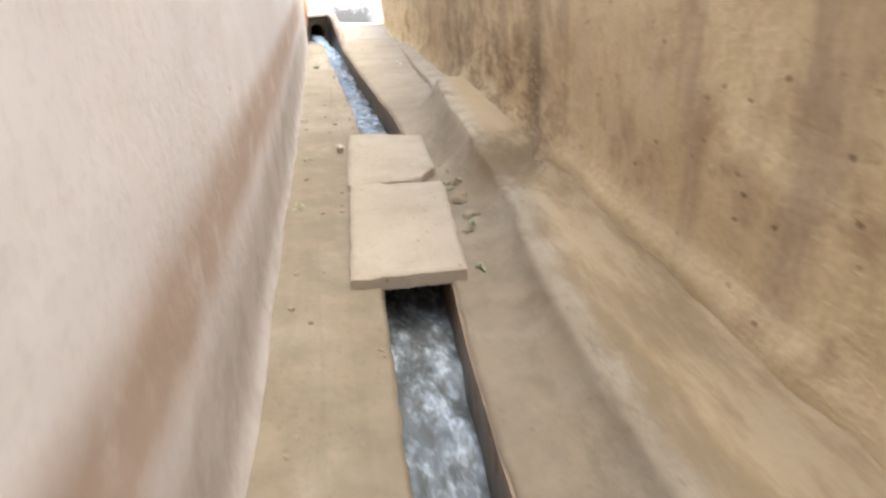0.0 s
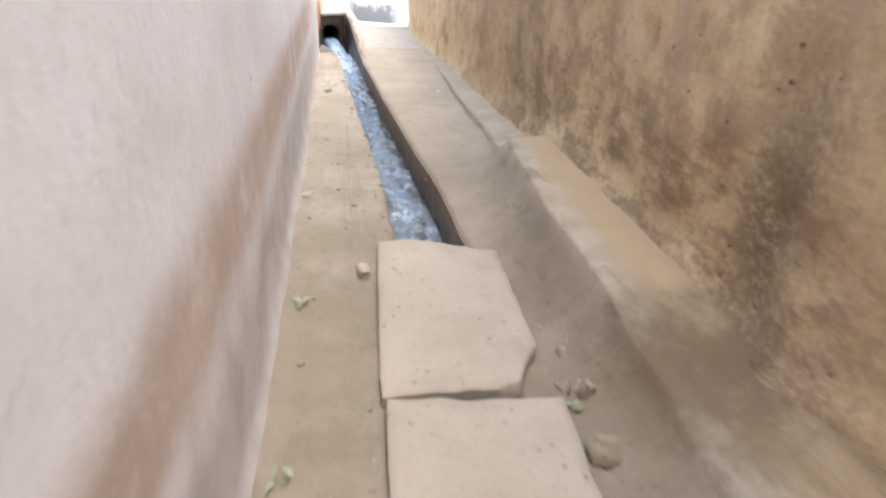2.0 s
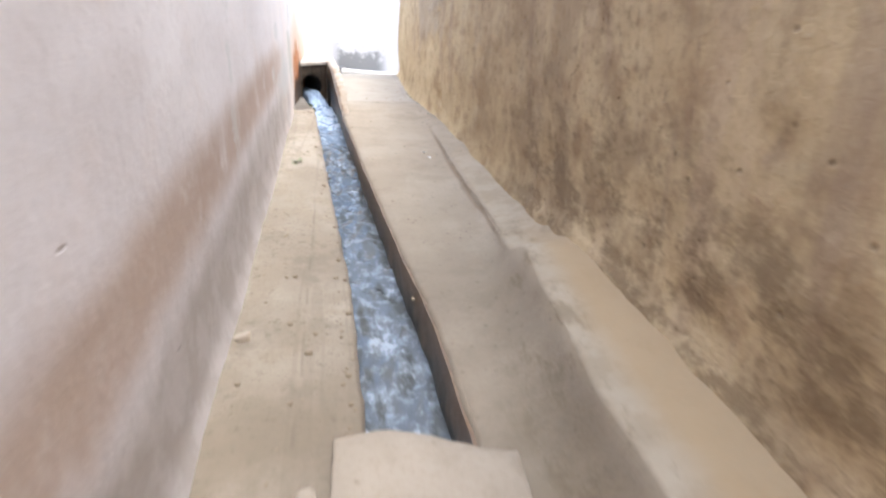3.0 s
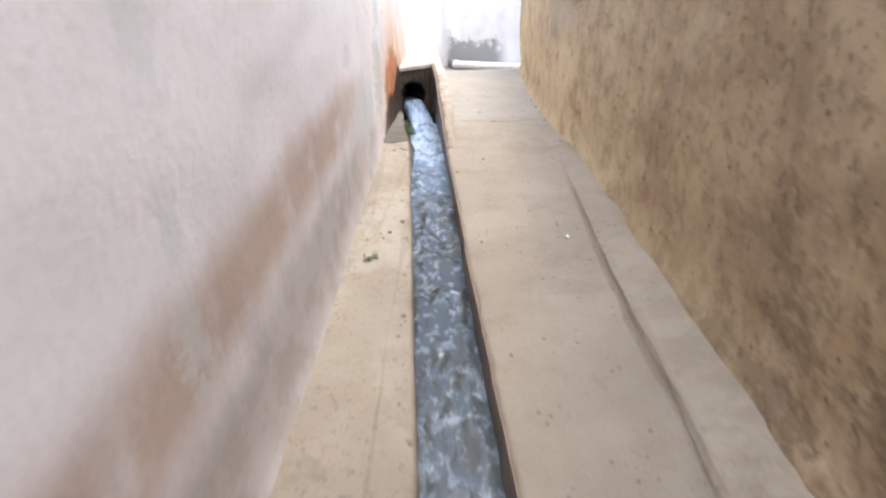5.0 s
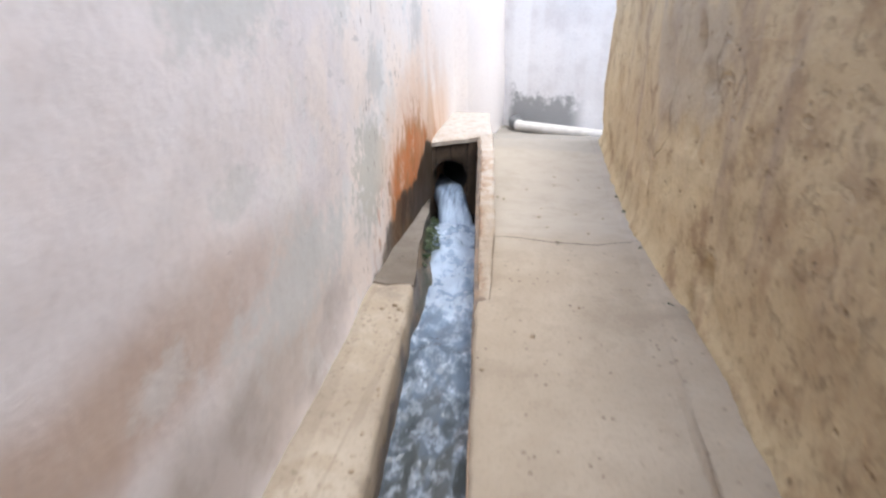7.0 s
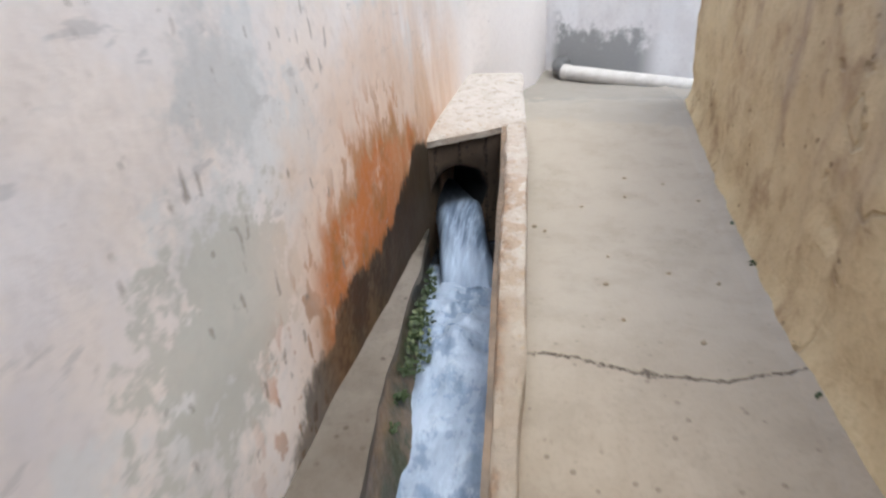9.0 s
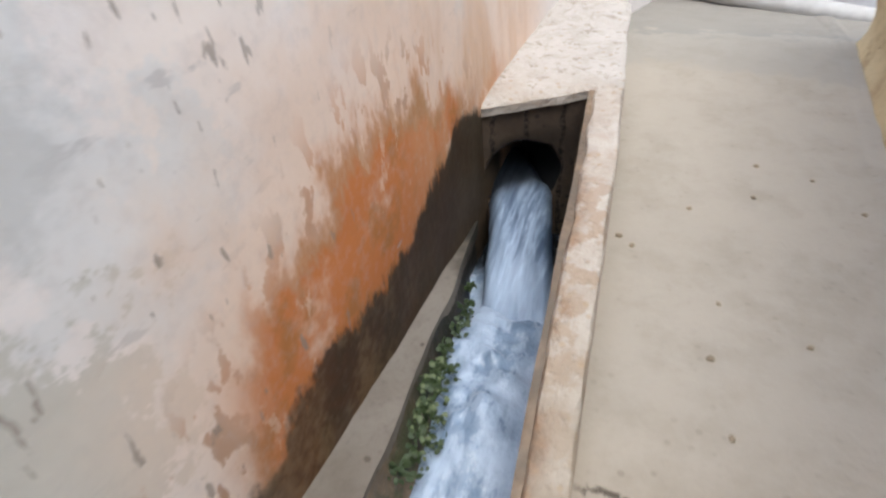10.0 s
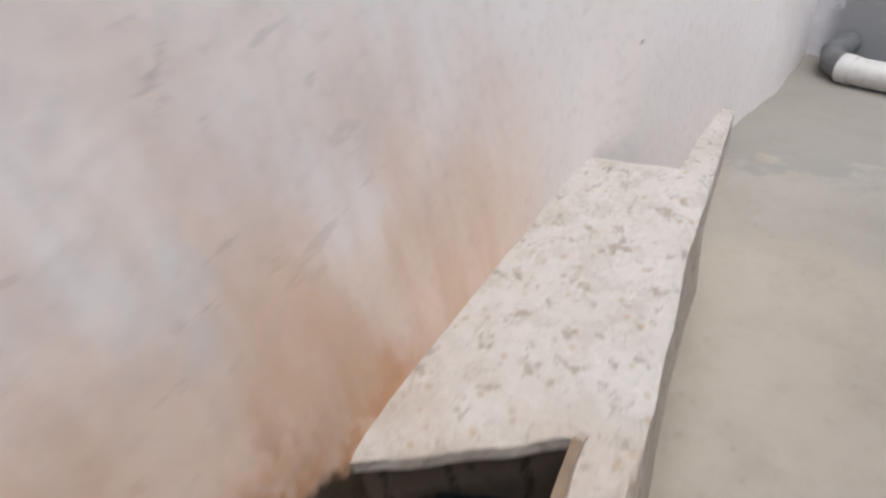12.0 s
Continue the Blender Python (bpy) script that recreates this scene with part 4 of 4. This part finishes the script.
loose_stone("stone_chip", 0.02, 3.34, 0.005, 0.034, 0.055, 0.03, 8, 1, "squarish pale stone chip on the ledge beside the slab", "", MAT_SLAB)
loose_stone("stone_chip", -0.232, 4.12, 0.005, 0.036, 0.026, 0.026, 20, 2, "small pale stone chip at the foot of the wall", "", MAT_SLAB)
for k, (x, y, a, b, c) in enumerate(((0.63, 2.36, 0.055, 0.07, 0.04), (0.66, 2.60, 0.06, 0.05, 0.05), (0.60, 2.62, 0.04, 0.035, 0.03), (0.64, 2.12, 0.045, 0.06, 0.03), (0.62, 2.92, 0.04, 0.05, 0.03), (0.68, 2.78, 0.06, 0.05, 0.045), (0.61, 3.27, 0.03, 0.025, 0.02), (0.585, 1.95, 0.03, 0.04, 0.02))):
    loose_stone("rubble_stone", x, y, path_z(x, y) - c * 0.55, a * 0.82, b * 0.82, c * 1.15, 40 * k, 20 + k, "dusty brown rubble stone beside the slabs", "rubble by the slabs", MAT_RUBBLE, 0.95)
rng = random.Random(7)
for k in range(150):
    y = rng.uniform(0.6, 7.85)
    x = rng.choice((table(y, CH_L) - rng.uniform(0.015, 0.06), rng.uniform(-0.22, table(y, CH_L) - 0.03)))
    q = rng.choice((rng.uniform(0.004, 0.008), rng.uniform(0.007, 0.014)))
    loose_stone("pebble", x, y, ledge_z(x, y) - 0.002, q * 1.2, q, q * 0.7, rng.uniform(0, 180), 60 + k, "tiny brown pebble on the dusty ledge", "pebbles on the ledge")
for k, (x, y, q) in enumerate(((0.155, 9.70, 0.011), (0.20, 9.66, 0.009), (0.542, 10.01, 0.009), (0.722, 10.15, 0.008), (0.433, 9.23, 0.01), (0.86, 10.0, 0.009), (0.48, 9.0, 0.009), (0.66, 9.35, 0.008), (0.35, 9.9, 0.008), (0.407, 7.79, 0.012), (0.35, 6.52, 0.01), (0.23, 7.54, 0.01), (0.6, 8.04, 0.008), (0.42, 5.6, 0.008), (0.55, 10.2, 0.009), (0.7, 8.9, 0.01), (0.4, 4.4, 0.009), (0.62, 6.9, 0.009), (0.93, 8.3, 0.012), (0.82, 9.3, 0.009), (0.45, 9.45, 0.007))):
    loose_stone("pebble", x, y, path_z(x, y) - 0.002, q * 1.2, q, q * 0.7, 50 * k, 120 + k, "tiny dark pebble on the pale path", "pebbles on the path")


def leaf_mesh(name, length, width, material):
    bm = bmesh.new()
    rows = []
    for i in range(5):
        t = i / 4
        w = width * math.sin(math.pi * min(1, 0.08 + t * 0.92)) * 0.5
        y, z = length * t, 0.12 * length * math.sin(math.pi * t)
        rows.append([bm.verts.new((-w, y, z + w * 0.3)), bm.verts.new((0, y, z)), bm.verts.new((w, y, z + w * 0.3))])
    for a, b in zip(rows, rows[1:]):
        for j in range(2):
            bm.faces.new((a[j], a[j + 1], b[j + 1], b[j]))
    r = bmesh.ops.extrude_face_region(bm, geom=bm.faces[:])
    for v in [g for g in r["geom"] if isinstance(g, bmesh.types.BMVert)]:
        v.co.z -= length * 0.02
    return mesh_of(name, bm, material)


FERN_LEAF, LITTER_LEAF, BLADE = leaf_mesh("leaf", 0.017, 0.013, MAT_LEAF), leaf_mesh("leaf", 0.036, 0.017, MAT_PALE_LEAF), leaf_mesh("leaf", 0.022, 0.006, MAT_LEAF)
# leaf painted paler to stand for highlights on the ferns
FERN_PALE = leaf_mesh("leaf", 0.016, 0.013, MAT_FERN)


def stalk(points, r):
    bm = bmesh.new()
    rings = []
    for i, p in enumerate(points):
        q = r * (1 - 0.6 * i / len(points))
        rings.append([bm.verts.new(Vector(p) + Vector((math.cos(a) * q, math.sin(a) * q, 0))) for a in (0, 2.1, 4.2)])
    for a, b in zip(rings, rings[1:]):
        for j in range(3):
            bm.faces.new((a[j], a[(j + 1) % 3], b[(j + 1) % 3], b[j]))
    bm.faces.new(rings[0]), bm.faces.new(rings[-1])
    return bm


def plant(name, at, leaves, spread, lift, seed, label, category, group, kinds, drop=0.0):
    rng = random.Random(seed)
    base = new(name)
    base.matrix_world = pose(*at)
    tips = []
    for k in range(max(2, leaves // 7)):
        a, d = rng.uniform(0, 6.28), rng.uniform(0.3, 1.0)
        tip = (math.cos(a) * spread * d, math.sin(a) * spread * d, lift * rng.uniform(0.5, 1.0) - drop * d)
        part("stalk", stalk([(0, 0, -0.004), (tip[0] * 0.5, tip[1] * 0.5, tip[2] * 0.7 + 0.004), tip], 0.0014), MAT_LEAF, base)
        tips.append(Vector(tip))
    for k in range(leaves):
        t = rng.choice(tips) * rng.uniform(0.3, 1.05)
        ob = new("leaf", rng.choice(kinds))
        ob.parent = base
        q = rng.uniform(0.6, 1.25)
        ob.matrix_local = pose(t.x + rng.uniform(-1, 1) * spread * 0.25, t.y + rng.uniform(-1, 1) * spread * 0.25, t.z + rng.uniform(0, 0.01), rng.uniform(-30, 40), rng.uniform(-35, 35), rng.uniform(0, 360)) @ Matrix.Diagonal((q, q, q, 1))
    return tagged(base, label, category, group)


for k, (y, z, n_leaves, spread) in enumerate(((8.50, -0.26, 20, 0.05), (8.62, -0.25, 26, 0.05), (8.74, -0.24, 34, 0.055), (8.84, -0.24, 48, 0.06), (8.91, -0.23, 54, 0.06), (8.98, -0.22, 54, 0.055), (9.05, -0.23, 46, 0.055), (9.13, -0.24, 36, 0.05), (9.22, -0.24, 30, 0.045), (9.32, -0.25, 26, 0.045), (9.42, -0.26, 18, 0.04))):
    kinds = (FERN_LEAF, FERN_LEAF, FERN_LEAF, FERN_PALE) if 8.8 < y < 9.1 else (FERN_LEAF,)
    plant("fern", (table(y, CH_L) + 0.035, y, table(y, SHELF_Z) + z + 0.18), int(n_leaves * 1.6), spread, 0.03, 300 + k, "small green fern growing on the wet channel side", "plant", "ferns in the channel", kinds, 0.06)
for k, (x, y, n_leaves, spread) in enumerate(((0.59, 2.83, 12, 0.05), (0.60, 2.52, 5, 0.03), (0.595, 2.02, 5, 0.035), (0.60, 3.19, 3, 0.02), (0.575, 1.58, 3, 0.025))):
    plant("leaf_litter", (x, y, path_z(x, y) + 0.006), n_leaves, spread, 0.012, 320 + k, "pale green fallen leaves beside the stone slabs", "leaves", "fallen leaves", (LITTER_LEAF,))
for k, (x, y, n_leaves) in enumerate(((-0.20, 3.1, 5), (-0.178, 6.285, 12), (-0.2, 2.3, 3))):
    plant("weed", (x, y, ledge_z(x, y)), n_leaves, 0.03, 0.02, 340 + k, "small pale green weed on the dusty ledge", "plant", "weeds", (LITTER_LEAF,))
for k, (x, y, n_leaves) in enumerate(((0.98, 8.1, 4), (0.965, 9.45, 7), (0.95, 9.78, 4), (0.945, 8.92, 4), (0.94, 8.7, 3))):
    plant("weed", (x, y, path_z(x, y)), n_leaves, 0.014, 0.012, 350 + k, "tiny green weed at the foot of the mud wall", "plant", "weeds", (BLADE, FERN_LEAF))


def paper_scrap(x, y, size, turn, seed):
    z = path_z(x, y)
    bm = sheet(steps(-1, 1, 0.25), steps(-1, 1, 0.25), lambda u, v: (u * size * (1 + 0.2 * nz(u, v, 0, 1, seed)), v * size * 1.5 * (1 + 0.2 * nz(u, v, 0, 1.4, seed)), 0.004 + 0.006 * abs(nz(u, v, 0, 1.6, seed + 3)) + 0.006 * u * u), (0, 0, -0.0008))
    ob = part("paper_scrap", bm, MAT_PAPER)
    ob.matrix_world = pose(x, y, z, 0, 0, turn)
    return tagged(ob, "crumpled scrap of white paper on the path", "paper", "paper scraps")


paper_scrap(0.771, 6.56, 0.009, 15, 5)
paper_scrap(0.75, 6.70, 0.006, 60, 8)


def tube(points, r, n=20, cap=True):
    bm = bmesh.new()
    rings = []
    for i, p in enumerate(points):
        p = Vector(p)
        d = (Vector(points[min(i + 1, len(points) - 1)]) - Vector(points[max(i - 1, 0)])).normalized()
        side = d.cross(Vector((0, 0, 1))).normalized()
        up = side.cross(d)
        rings.append([bm.verts.new(p + (side * math.cos(2 * math.pi * k / n) + up * math.sin(2 * math.pi * k / n)) * r) for k in range(n)])
    for a, b in zip(rings, rings[1:]):
        for k in range(n):
            bm.faces.new((a[k], a[(k + 1) % n], b[(k + 1) % n], b[k]))
    if cap:
        bm.faces.new(rings[0]), bm.faces.new(rings[-1])
    return bm


drain = new("drain_pipe")
drain.matrix_world = pose(0.24, 12.42, -0.262, 0, 0, -25)
part("tube", tube([(0.0, 0.0, 0.065), (0.4, 0.01, 0.067), (0.95, 0.0, 0.075), (1.9, -0.02, 0.08)], 0.058), MAT_PVC, drain)
part("collar", tube([(-0.045, 0.004, 0.066), (-0.01, 0.002, 0.066), (0.012, 0.0, 0.065)], 0.062), MAT_PVC, drain, "white plastic collar")
part("elbow", tube([(-0.03, 0.005, 0.068), (-0.10, 0.03, 0.074), (-0.14, 0.10, 0.08), (-0.15, 0.3, 0.085)], 0.055), MAT_SOCKET, drain, "dark elbow going into the wall")
tagged(drain, "white plastic drain pipe lying along the end wall", "pipe")
